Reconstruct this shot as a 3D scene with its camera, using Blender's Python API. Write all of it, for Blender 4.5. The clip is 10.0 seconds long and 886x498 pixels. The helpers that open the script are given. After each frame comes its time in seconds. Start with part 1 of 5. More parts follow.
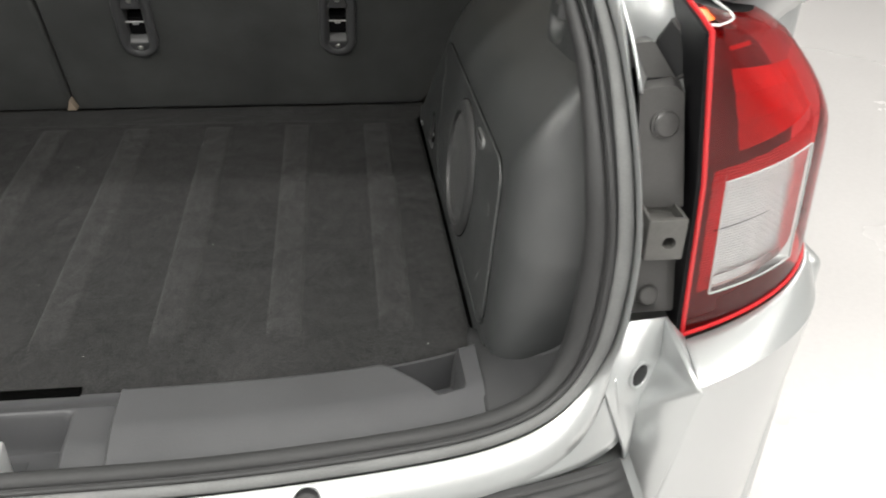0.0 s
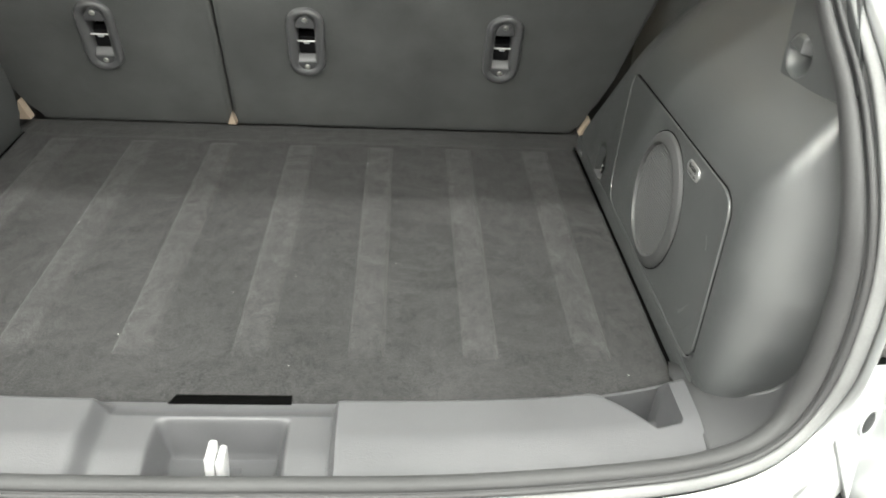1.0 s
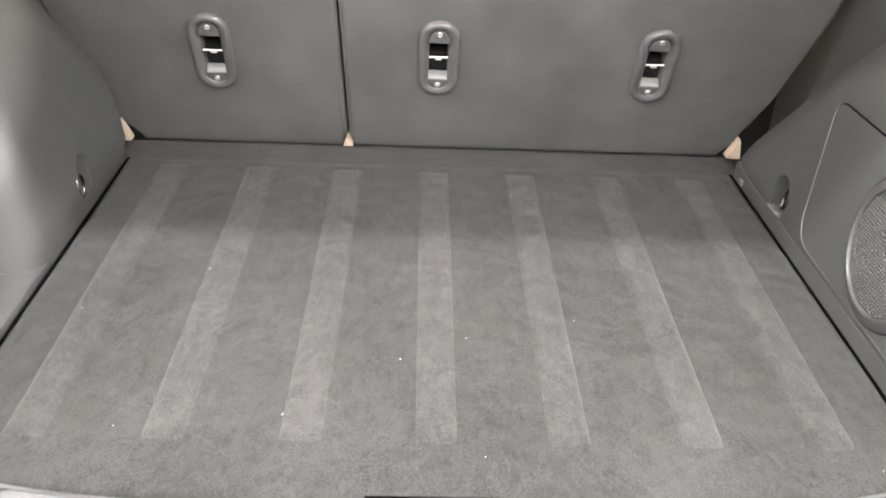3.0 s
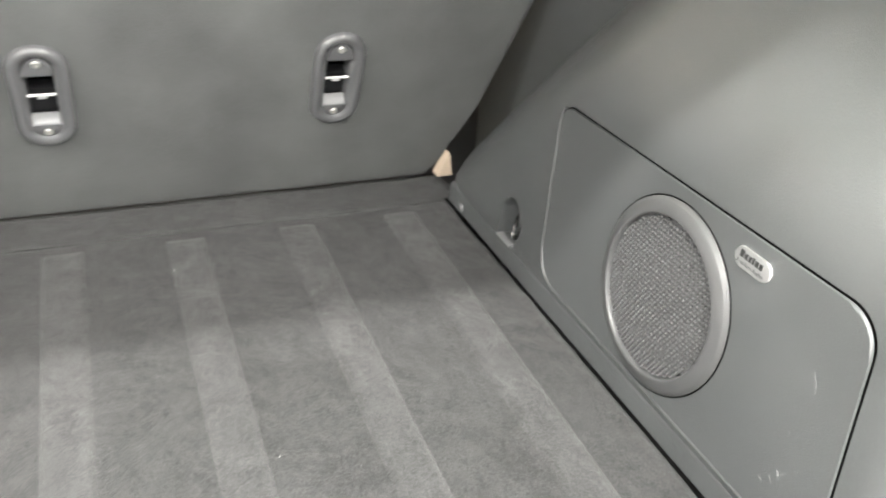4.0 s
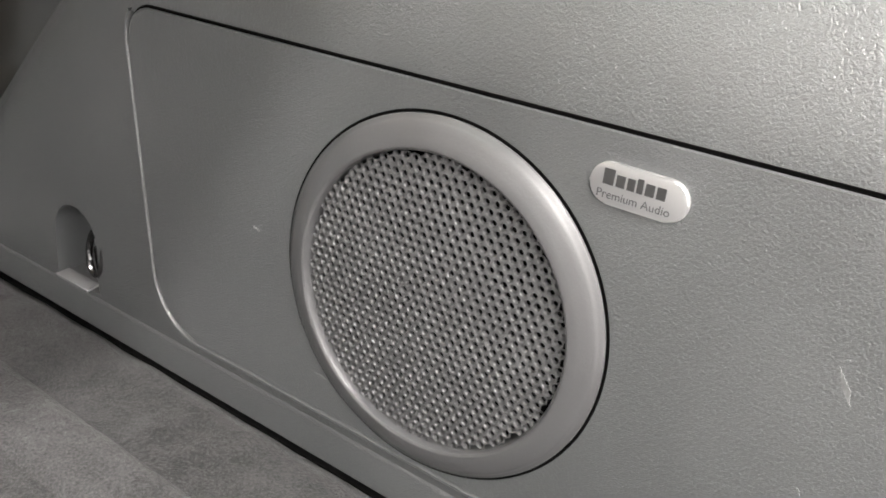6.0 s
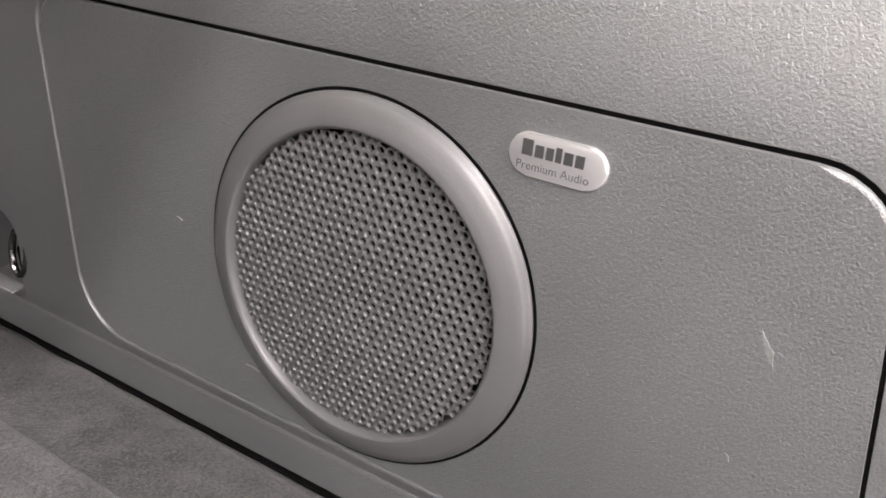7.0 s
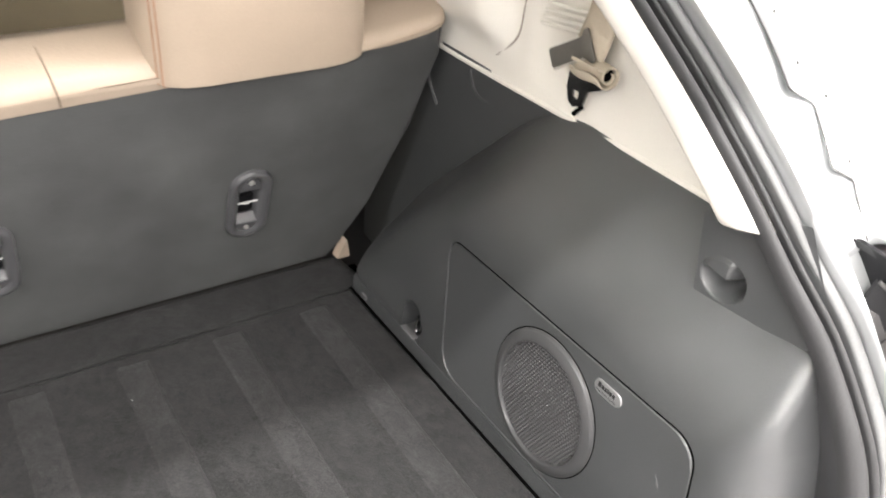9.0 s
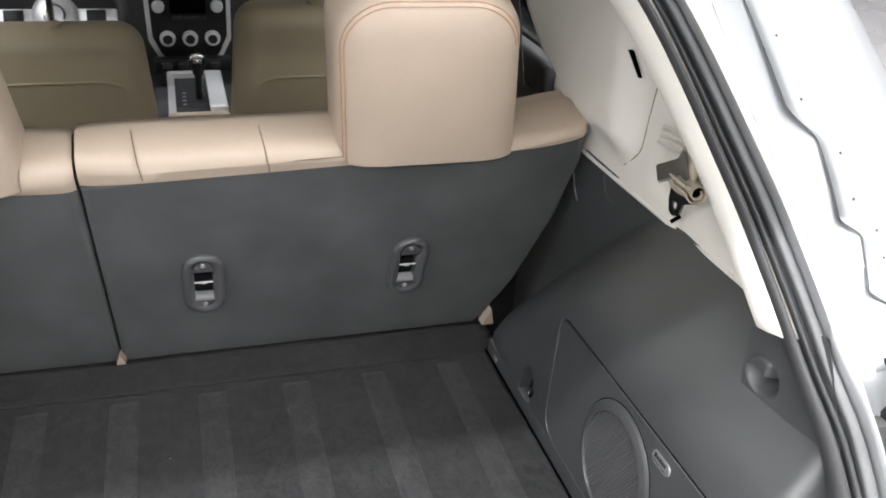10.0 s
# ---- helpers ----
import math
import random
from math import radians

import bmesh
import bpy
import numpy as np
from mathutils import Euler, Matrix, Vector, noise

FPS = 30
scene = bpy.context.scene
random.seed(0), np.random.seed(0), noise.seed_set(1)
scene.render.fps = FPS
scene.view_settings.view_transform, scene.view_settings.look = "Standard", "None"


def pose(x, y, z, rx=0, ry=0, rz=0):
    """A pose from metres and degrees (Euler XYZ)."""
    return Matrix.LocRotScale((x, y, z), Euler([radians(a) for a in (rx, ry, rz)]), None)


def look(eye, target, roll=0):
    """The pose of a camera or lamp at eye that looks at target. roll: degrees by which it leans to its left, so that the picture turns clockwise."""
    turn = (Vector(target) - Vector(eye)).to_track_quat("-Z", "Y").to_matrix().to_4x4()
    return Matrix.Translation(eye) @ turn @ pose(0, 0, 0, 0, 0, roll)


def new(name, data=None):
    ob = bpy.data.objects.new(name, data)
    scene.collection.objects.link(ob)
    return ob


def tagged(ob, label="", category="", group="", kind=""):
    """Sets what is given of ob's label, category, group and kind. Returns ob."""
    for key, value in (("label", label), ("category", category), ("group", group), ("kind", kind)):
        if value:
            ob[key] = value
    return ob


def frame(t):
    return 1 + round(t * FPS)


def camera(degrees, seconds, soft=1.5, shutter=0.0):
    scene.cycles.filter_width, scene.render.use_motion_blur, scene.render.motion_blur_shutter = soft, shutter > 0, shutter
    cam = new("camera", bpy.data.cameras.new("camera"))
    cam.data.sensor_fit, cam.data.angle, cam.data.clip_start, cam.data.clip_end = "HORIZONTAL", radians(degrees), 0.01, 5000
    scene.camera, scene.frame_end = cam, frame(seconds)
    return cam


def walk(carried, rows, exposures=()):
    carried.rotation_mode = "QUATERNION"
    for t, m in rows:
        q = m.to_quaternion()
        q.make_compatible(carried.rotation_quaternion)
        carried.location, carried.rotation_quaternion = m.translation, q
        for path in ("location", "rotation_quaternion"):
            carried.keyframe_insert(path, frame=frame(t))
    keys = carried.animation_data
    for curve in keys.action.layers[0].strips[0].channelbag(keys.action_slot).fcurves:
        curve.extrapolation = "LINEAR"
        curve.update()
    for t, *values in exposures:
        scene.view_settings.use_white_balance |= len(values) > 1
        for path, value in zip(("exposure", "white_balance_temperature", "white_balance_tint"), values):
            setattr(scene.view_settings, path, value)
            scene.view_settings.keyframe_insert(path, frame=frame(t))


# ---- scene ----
cam = camera(54.3, 10.0, soft=1.8, shutter=0.2)
PATH = [
    (0, (0.322, -0.77, 0.613), (0.564, 0.91, -0.445), 2.0),
    (0.5, (0.241, -0.747, 0.573), (0.39, 0.965, -0.45), 1.8),
    (1, (0.149, -0.754, 0.594), (0.275, 0.976, -0.402), 3.3),
    (1.5, (0.05, -0.753, 0.617), (0.175, 0.987, -0.361), 3.7),
    (2, (-0.041, -0.743, 0.621), (0.082, 0.995, -0.36), 3.6),
    (2.2, (-0.026, -0.744, 0.591), (0.024, 1.018, -0.354), 2.7),
    (3.3, (-0.035, -0.493, 0.58), (0.078, 1.21, -0.462), 2.8),
    (3.5, (0.004, -0.436, 0.567), (0.201, 1.263, -0.468), 2.8),
    (4, (0.056, -0.301, 0.51), (0.758, 1.29, -0.478), 4.3),
    (4.5, (0.071, -0.139, 0.465), (1.202, 1.182, -0.523), 4.3),
    (5, (0.132, -0.036, 0.39), (1.483, 1.08, -0.573), 5.0),
    (5.5, (0.194, 0.016, 0.343), (1.637, 1.02, -0.61), 4.2),
    (6.8, (0.217, 0.001, 0.322), (1.702, 0.952, -0.622), 3.1),
    (7, (0.22, 0.0, 0.319), (1.733, 0.902, -0.627), 3.1),
    (7.5, (0.21, -0.035, 0.37), (1.712, 0.839, -0.619), 3.5),
    (8, (0.133, -0.114, 0.498), (1.607, 0.762, -0.532), 4.3),
    (8.5, (0.021, -0.201, 0.629), (1.315, 0.895, -0.432), 4.8),
    (9, (-0.032, -0.328, 0.784), (0.924, 1.055, -0.299), 4.3),
    (9.5, (-0.022, -0.479, 0.87), (0.671, 1.11, -0.127), 4.5),
    (10, (-0.008, -0.537, 0.875), (0.543, 1.14, -0.065), 3.8),
]
walk(cam, [(t, look(eye, target, roll)) for t, eye, target, roll in PATH],
     [(0, -1.45, 6500, 10), (0.5, -0.5, 6500, 7), (1, -0.05, 6500, 6), (1.5, 0.3, 6500, 10), (2.2, 0.48, 6500, 11), (3.3, 1.05, 6650, 15), (3.5, 1.1, 6650, 15), (4, 1.12, 6500, 10), (4.5, 0.62, 6500, 12),
      (5.5, 0.76, 6550, 14), (6.8, 0.58, 6600, 20), (7.5, 0.7, 6650, 24), (8, 0.68, 6650, 24), (8.4, 0.4, 6650, 22), (9, 0.1, 6500, 15), (9.5, -0.18, 6250, 13), (10, -0.54, 6100, 14)])

# ---------------------------------------------------------------- light
world = bpy.data.worlds.new("hall_air")
scene.world = world
world.use_nodes = True
world.node_tree.nodes["Background"].inputs[0].default_value = (0.9, 0.95, 1.0, 1)
world.node_tree.nodes["Background"].inputs[1].default_value = 0.4

GROUND, CEIL = -0.72, 2.75
LAMP_ROWS = [(-5.2, 42), (-3.2, 78), (-1.3, 150), (1.09, 60), (3.6, 60)]
for row_y, watts in LAMP_ROWS:
    data = bpy.data.lights.new("tube_light", "AREA")
    data.shape, data.size, data.size_y = "RECTANGLE", 9.0, 0.05
    data.energy, data.color = watts * 5.0, (1.0, 0.995, 0.935)
    lamp = new("tube_light", data)
    lamp.matrix_world = pose(0, row_y, CEIL - 0.09)

# two fill lamps, added at unseen windows behind and beside the car
for name, watts, size, m in (("front_daylight", 230, (12.0, 2.4), look((0, -7.95, 0.72), (0, 0, 0.72))), ("side_daylight", 75, (7.0, 2.4), look((8.95, -3.0, 0.72), (0, -3.0, 0.72)))):
    data = bpy.data.lights.new(name, "AREA")
    data.shape, data.size, data.size_y = "RECTANGLE", *size
    data.energy, data.color = watts, (1.0, 0.995, 0.945)
    new(name, data).matrix_world = m

# ---------------------------------------------------------------- materials


def mat(name, color, rough=0.5, metal=0.0, vary=0.12, vary_scale=6.0, grain=0.0, grain_scale=400.0,
        blotch=0.0, blotch_scale=14.0, spec=0.5, coat=0.0, sheen=0.0, rough_vary=0.0, tint=None):
    """A plain surface with large and fine variation, fine relief and uneven gloss."""
    m = bpy.data.materials.new(name)
    m.use_nodes = True
    nt = m.node_tree
    b = nt.nodes["Principled BSDF"]
    b.inputs["Roughness"].default_value = rough
    b.inputs["Metallic"].default_value = metal
    b.inputs["Specular IOR Level"].default_value = spec
    b.inputs["Coat Weight"].default_value = coat
    b.inputs["Coat Roughness"].default_value = 0.05
    if sheen:
        b.inputs["Sheen Weight"].default_value = sheen
        b.inputs["Sheen Roughness"].default_value = 0.5
    tc = nt.nodes.new("ShaderNodeTexCoord")
    n1 = nt.nodes.new("ShaderNodeTexNoise")
    n1.inputs["Scale"].default_value = vary_scale
    n1.inputs["Detail"].default_value = 6
    nt.links.new(tc.outputs["Object"], n1.inputs["Vector"])
    n2 = nt.nodes.new("ShaderNodeTexNoise")
    n2.inputs["Scale"].default_value = grain_scale
    n2.inputs["Detail"].default_value = 3
    nt.links.new(tc.outputs["Object"], n2.inputs["Vector"])
    add = nt.nodes.new("ShaderNodeMath")
    add.operation = "MULTIPLY_ADD"
    nt.links.new(n2.outputs["Fac"], add.inputs[0])
    add.inputs[1].default_value = 0.5
    nt.links.new(n1.outputs["Fac"], add.inputs[2])
    ramp = nt.nodes.new("ShaderNodeValToRGB")
    lo = tuple(c * (1 - vary) for c in color)
    hi = tuple(min(1.0, c * (1 + vary)) for c in (tint or color))
    ramp.color_ramp.elements[0].position, ramp.color_ramp.elements[0].color = 0.45, (*lo, 1)
    ramp.color_ramp.elements[1].position, ramp.color_ramp.elements[1].color = 1.05 - 0.05, (*hi, 1)
    nt.links.new(add.outputs[0], ramp.inputs["Fac"])
    nt.links.new(ramp.outputs["Color"], b.inputs["Base Color"])
    if rough_vary:
        mr = nt.nodes.new("ShaderNodeMapRange")
        mr.inputs[1].default_value, mr.inputs[2].default_value = 0.3, 0.7
        mr.inputs[3].default_value, mr.inputs[4].default_value = rough - rough_vary, rough + rough_vary
        nt.links.new(n1.outputs["Fac"], mr.inputs[0])
        nt.links.new(mr.outputs[0], b.inputs["Roughness"])
    if grain:
        bump = nt.nodes.new("ShaderNodeBump")
        bump.inputs["Strength"].default_value = grain
        bump.inputs["Distance"].default_value = 0.0012
        nt.links.new(n2.outputs["Fac"], bump.inputs["Height"])
        nt.links.new(bump.outputs["Normal"], b.inputs["Normal"])
        if blotch:
            n3 = nt.nodes.new("ShaderNodeTexNoise")
            n3.inputs["Scale"].default_value = blotch_scale
            n3.inputs["Detail"].default_value = 4
            nt.links.new(tc.outputs["Object"], n3.inputs["Vector"])
            b2 = nt.nodes.new("ShaderNodeBump")
            b2.inputs["Strength"].default_value = blotch
            b2.inputs["Distance"].default_value = 0.004
            nt.links.new(n3.outputs["Fac"], b2.inputs["Height"])
            nt.links.new(bump.outputs["Normal"], b2.inputs["Normal"])
            nt.links.new(b2.outputs["Normal"], b.inputs["Normal"])
    return m




def needle_felt(name, color, contrast, sheen):
    """Needled carpet: brushed patches, wrinkles, fibre speckle and lint."""
    m = mat(name, color, 0.95, vary=0.1, grain=0.9, grain_scale=900, spec=0.12, sheen=sheen)
    nt = m.node_tree
    b = nt.nodes["Principled BSDF"]
    tc = nt.nodes["Texture Coordinate"]
    mp = nt.nodes.new("ShaderNodeMapping")
    mp.inputs["Scale"].default_value = (1.0, 0.6, 1.0)
    nt.links.new(tc.outputs["Object"], mp.inputs["Vector"])
    total = None
    for scale, detail, warp, amount in ((7, 3, 0.6, 0.9), (30, 5, 1.6, 1.0), (110, 3, 0.4, 0.7), (760, 3, 0.0, 2.7)):
        n = nt.nodes.new("ShaderNodeTexNoise")
        n.inputs["Scale"].default_value, n.inputs["Detail"].default_value, n.inputs["Distortion"].default_value = scale, detail, warp
        nt.links.new(mp.outputs[0], n.inputs["Vector"])
        k = nt.nodes.new("ShaderNodeMath")
        k.operation = "MULTIPLY_ADD"
        nt.links.new(n.outputs["Fac"], k.inputs[0])
        k.inputs[1].default_value = amount
        if total is None:
            k.inputs[2].default_value = 0.0
        else:
            nt.links.new(total.outputs[0], k.inputs[2])
        total = k
    ramp = nt.nodes.new("ShaderNodeValToRGB")
    e = ramp.color_ramp.elements
    div = nt.nodes.new("ShaderNodeMath")
    div.operation = "DIVIDE"
    nt.links.new(total.outputs[0], div.inputs[0])
    div.inputs[1].default_value = 5.5
    e[0].position, e[0].color = 0.40, (*[c * (1 - contrast) for c in color], 1)
    e[1].position, e[1].color = 0.60, (*[c * (1 + contrast) for c in color], 1)
    nt.links.new(div.outputs[0], ramp.inputs["Fac"])
    nt.links.new(ramp.outputs["Color"], b.inputs["Base Color"])
    wr = nt.nodes.new("ShaderNodeTexNoise")
    wr.inputs["Scale"].default_value, wr.inputs["Detail"].default_value, wr.inputs["Distortion"].default_value = 12, 6, 1.4
    nt.links.new(mp.outputs[0], wr.inputs["Vector"])
    b2 = nt.nodes.new("ShaderNodeBump")
    b2.inputs["Strength"].default_value, b2.inputs["Distance"].default_value = 0.75, 0.008
    nt.links.new(wr.outputs["Fac"], b2.inputs["Height"])
    old = b.inputs["Normal"].links[0].from_socket
    nt.links.new(old, b2.inputs["Normal"])
    nt.links.new(b2.outputs["Normal"], b.inputs["Normal"])
    return m


def pebbled(name, color, rough, strength):
    """Moulded plastic with leather-like pebble grain, dusty patches and worn gloss."""
    m = mat(name, color, rough, vary=0.13, vary_scale=9, grain=0.15, grain_scale=1500, rough_vary=0.08, spec=0.85)
    nt = m.node_tree
    b = nt.nodes["Principled BSDF"]
    tc = nt.nodes["Texture Coordinate"]
    w = nt.nodes.new("ShaderNodeTexNoise")
    w.inputs["Scale"].default_value, w.inputs["Detail"].default_value, w.inputs["Distortion"].default_value = 820, 2, 0.9
    nt.links.new(tc.outputs["Object"], w.inputs["Vector"])
    b2 = nt.nodes.new("ShaderNodeBump")
    b2.inputs["Strength"].default_value, b2.inputs["Distance"].default_value = strength, 0.0016
    nt.links.new(w.outputs["Fac"], b2.inputs["Height"])
    old = b.inputs["Normal"].links[0].from_socket
    nt.links.new(old, b2.inputs["Normal"])
    nt.links.new(b2.outputs["Normal"], b.inputs["Normal"])
    return m


CARPET = needle_felt("carpet", (0.0275, 0.0270, 0.0275), 0.48, 0.07)
# slightly paler carpet colour for the ribs
CARPET_RIB = needle_felt("carpet_nap", (0.0350, 0.0344, 0.0350), 0.48, 0.09)
SEAT_FELT = mat("seat_felt", (0.074, 0.076, 0.075), 0.95, vary=0.28, vary_scale=8, grain=0.8, grain_scale=800, blotch=0.15, spec=0.12, sheen=0.06)
PLASTIC = pebbled("grained_plastic", (0.051, 0.053, 0.054), 0.36, 0.34)
PLASTIC_SILL = mat("scuffed_plastic", (0.066, 0.066, 0.070), 0.46, vary=0.12, vary_scale=12, grain=0.22, grain_scale=700, rough_vary=0.07)
# trim plastic made darker and duller: the corner band's shade put into colour
CORNER_DIM = mat("corner_plastic", (0.044, 0.044, 0.046), 0.58, vary=0.12, vary_scale=12, grain=0.22, grain_scale=700, spec=0.35)
BEZEL = mat("bezel_plastic", (0.047, 0.047, 0.048), 0.40, vary=0.10, vary_scale=30, grain=0.06, grain_scale=900, rough_vary=0.06)
BLACK_GRILLE = mat("grille_metal", (0.042, 0.042, 0.043), 0.46, vary=0.1, vary_scale=30, rough_vary=0.05)
# near-black: real black parts, and the shade of gaps and hollows put into colour
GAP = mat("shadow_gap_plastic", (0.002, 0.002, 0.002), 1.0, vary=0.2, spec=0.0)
SOCKET_GREY = mat("socket_plastic", (0.080, 0.078, 0.074), 0.45, vary=0.15, vary_scale=40, grain=0.1, grain_scale=400)
BLACK_SIDE = mat("lamp_housing_plastic", (0.006, 0.006, 0.007), 0.5, vary=0.25, vary_scale=30, grain=0.3, grain_scale=500, spec=0.12)
BLACK = mat("black_plastic", (0.010, 0.010, 0.011), 0.38, vary=0.2, grain=0.1, grain_scale=500, spec=0.3)
GREY_BRACKET = mat("grey_bracket", (0.062, 0.060, 0.059), 0.34, vary=0.15, vary_scale=20, grain=0.1, grain_scale=400)
RUBBER = mat("seal_rubber", (0.040, 0.040, 0.041), 0.58, vary=0.15, vary_scale=10, grain=0.15, grain_scale=500, spec=0.3)
# seal rubber again, lightened for the rear light on the outer lip
RUBBER_LIT = mat("seal_outer_lip", (0.135, 0.137, 0.137), 0.55, vary=0.18, vary_scale=14, grain=0.2, grain_scale=500, spec=0.35)
RUBBER_DARK = mat("seal_lip", (0.014, 0.014, 0.015), 0.6, vary=0.2)
BEIGE = mat("beige_plastic", (0.80, 0.77, 0.70), 0.5, vary=0.05, vary_scale=5, grain=0.12, grain_scale=600)
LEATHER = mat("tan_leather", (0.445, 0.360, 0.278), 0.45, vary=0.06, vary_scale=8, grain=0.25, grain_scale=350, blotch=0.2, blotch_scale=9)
# same tan leather, painted darker for the dim cabin
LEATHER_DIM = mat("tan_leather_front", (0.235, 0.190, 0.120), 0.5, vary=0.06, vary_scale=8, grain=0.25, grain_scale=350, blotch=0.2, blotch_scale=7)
SEAM_M = mat("leather_seam", (0.20, 0.15, 0.11), 0.7, vary=0.1)
SATIN = mat("satin_silver", (0.66, 0.66, 0.67), 0.34, metal=0.45, vary=0.05)
CUP_M = mat("latch_cup", (0.13, 0.13, 0.133), 0.35, vary=0.1)
LATCH_M = mat("latch_plastic", (0.078, 0.078, 0.081), 0.30, vary=0.1, vary_scale=40)
STITCH = mat("stitching", (0.42, 0.24, 0.155), 0.7, vary=0.1)
SILVER = mat("silver_paint", (0.445, 0.457, 0.460), 0.33, metal=0.62, vary=0.03, vary_scale=5, coat=0.6, grain=0.02, grain_scale=900)
DARK_CHROME = mat("dark_chrome", (0.16, 0.16, 0.16), 0.25, metal=1.0, vary=0.1)
CHROME = mat("chrome", (0.80, 0.80, 0.80), 0.12, metal=1.0, vary=0.03)
STEEL = mat("zinc_steel", (0.72, 0.71, 0.68), 0.28, metal=0.9, vary=0.1, vary_scale=60)
BADGE = mat("badge_silver", (0.50, 0.50, 0.50), 0.30, metal=0.8, vary=0.04)
INK = mat("badge_ink", (0.02, 0.02, 0.02), 0.5)
INK_GREY = mat("badge_ink_grey", (0.05, 0.05, 0.052), 0.6)
TONGUE_M = mat("tongue_steel", (0.17, 0.165, 0.15), 0.38, metal=0.5, vary=0.1, vary_scale=60)
WEBBING = mat("belt_webbing", (0.46, 0.40, 0.31), 0.8, vary=0.15, grain=0.6, grain_scale=500)
CHIP_M = mat("pale_chip", (0.42, 0.42, 0.41), 0.8, vary=0.2, vary_scale=300)
DUST = mat("scuff_mark", (0.125, 0.125, 0.125), 0.8, vary=0.3, vary_scale=200)
LENS_IN_RED = mat("reflector_red", (0.85, 0.035, 0.03), 0.25, vary=0.15, vary_scale=40)
BEAD_RED = mat("lens_edge_red", (0.50, 0.018, 0.022), 0.25, vary=0.1)
LENS_WHITE = mat("reflector_white", (0.82, 0.82, 0.82), 0.22, metal=0.35, vary=0.08, vary_scale=60)
LENS_RIM = mat("lens_rim", (0.40, 0.39, 0.39), 0.3, vary=0.1)
ORANGE = mat("reflector_orange", (0.9, 0.22, 0.03), 0.3)
FLOOR_M = mat("hall_floor", (0.60, 0.58, 0.58), 0.28, vary=0.05, vary_scale=0.8, grain=0.02, grain_scale=60, rough_vary=0.08)
WALL_M = mat("hall_wall", (0.82, 0.82, 0.82), 0.8, vary=0.03, vary_scale=0.7)
DASH_M = mat("dash_plastic", (0.020, 0.020, 0.021), 0.5, vary=0.15, grain=0.2, grain_scale=400)
DARK_CARPET = mat("cabin_carpet", (0.03, 0.028, 0.026), 0.95, vary=0.3, grain=0.5)


def lens_material(name, color, tint_amount):
    """Thin coloured or clear plastic: see-through with a gloss."""
    m = bpy.data.materials.new(name)
    m.use_nodes = True
    nt = m.node_tree
    nt.nodes.remove(nt.nodes["Principled BSDF"])
    tr = nt.nodes.new("ShaderNodeBsdfTransparent")
    tr.inputs[0].default_value = (*color, 1)
    gl = nt.nodes.new("ShaderNodeBsdfGlossy")
    gl.inputs["Roughness"].default_value = 0.06
    df = nt.nodes.new("ShaderNodeBsdfDiffuse")
    df.inputs[0].default_value = (*[c * 0.8 for c in color], 1)
    fr = nt.nodes.new("ShaderNodeFresnel")
    fr.inputs[0].default_value = 1.45
    mix1, mix2 = nt.nodes.new("ShaderNodeMixShader"), nt.nodes.new("ShaderNodeMixShader")
    mix1.inputs[0].default_value = tint_amount
    nt.links.new(tr.outputs[0], mix1.inputs[1])
    nt.links.new(df.outputs[0], mix1.inputs[2])
    nt.links.new(fr.outputs[0], mix2.inputs[0])
    nt.links.new(mix1.outputs[0], mix2.inputs[1])
    nt.links.new(gl.outputs[0], mix2.inputs[2])
    nt.links.new(mix2.outputs[0], nt.nodes["Material Output"].inputs[0])
    return m


LENS_RED = lens_material("red_lens", (0.80, 0.035, 0.04), 0.06)
LENS_CLEAR = lens_material("clear_lens", (0.93, 0.93, 0.93), 0.08)
GLASS = lens_material("window_glass", (0.42, 0.46, 0.44), 0.02)
CLEAR_GLASS = lens_material("clear_glass", (0.92, 0.95, 0.94), 0.01)
TUBE_M = bpy.data.materials.new("tube_glow")
TUBE_M.use_nodes = True
TUBE_M.node_tree.nodes["Principled BSDF"].inputs["Emission Color"].default_value = (1, 1, 1, 1)
TUBE_M.node_tree.nodes["Principled BSDF"].inputs["Emission Strength"].default_value = 6.0

# ---------------------------------------------------------------- mesh helpers


def sharpen(bm, angle=38):
    for f in bm.faces:
        f.smooth = True
    for e in bm.edges:
        if len(e.link_faces) == 2:
            e.smooth = e.calc_face_angle(0) < radians(angle)


def mesh_object(name, bm, material, angle=38):
    bmesh.ops.recalc_face_normals(bm, faces=bm.faces[:])
    sharpen(bm, angle)
    me = bpy.data.meshes.new(name)
    bm.to_mesh(me)
    bm.free()
    me.materials.append(material)
    return new(name, me)


def part(name, bm, material, parent=None, label="", angle=38, at=None):
    ob = mesh_object(name, bm, material, angle)
    if at is not None:
        ob.matrix_world = at
    if parent is not None:
        ob.parent = parent
    if label:
        tagged(ob, label)
    return ob


def thing(name, label, category, kind="", group=""):
    return tagged(new(name), label, category, group, kind)


def box(bm, lo, hi, bevel=0.0, seg=2):
    r = bmesh.ops.create_cube(bm, size=1.0)
    vs = r["verts"]
    for v in vs:
        v.co = Vector([(lo[i] + hi[i]) / 2 + v.co[i] * (hi[i] - lo[i]) for i in range(3)])
    if bevel:
        es = list({e for v in vs for e in v.link_edges})
        bmesh.ops.bevel(bm, geom=es, offset=bevel, segments=seg, profile=0.5, affect="EDGES")
    return bm


def boxed(lo, hi, bevel=0.0, seg=2):
    return box(bmesh.new(), lo, hi, bevel, seg)


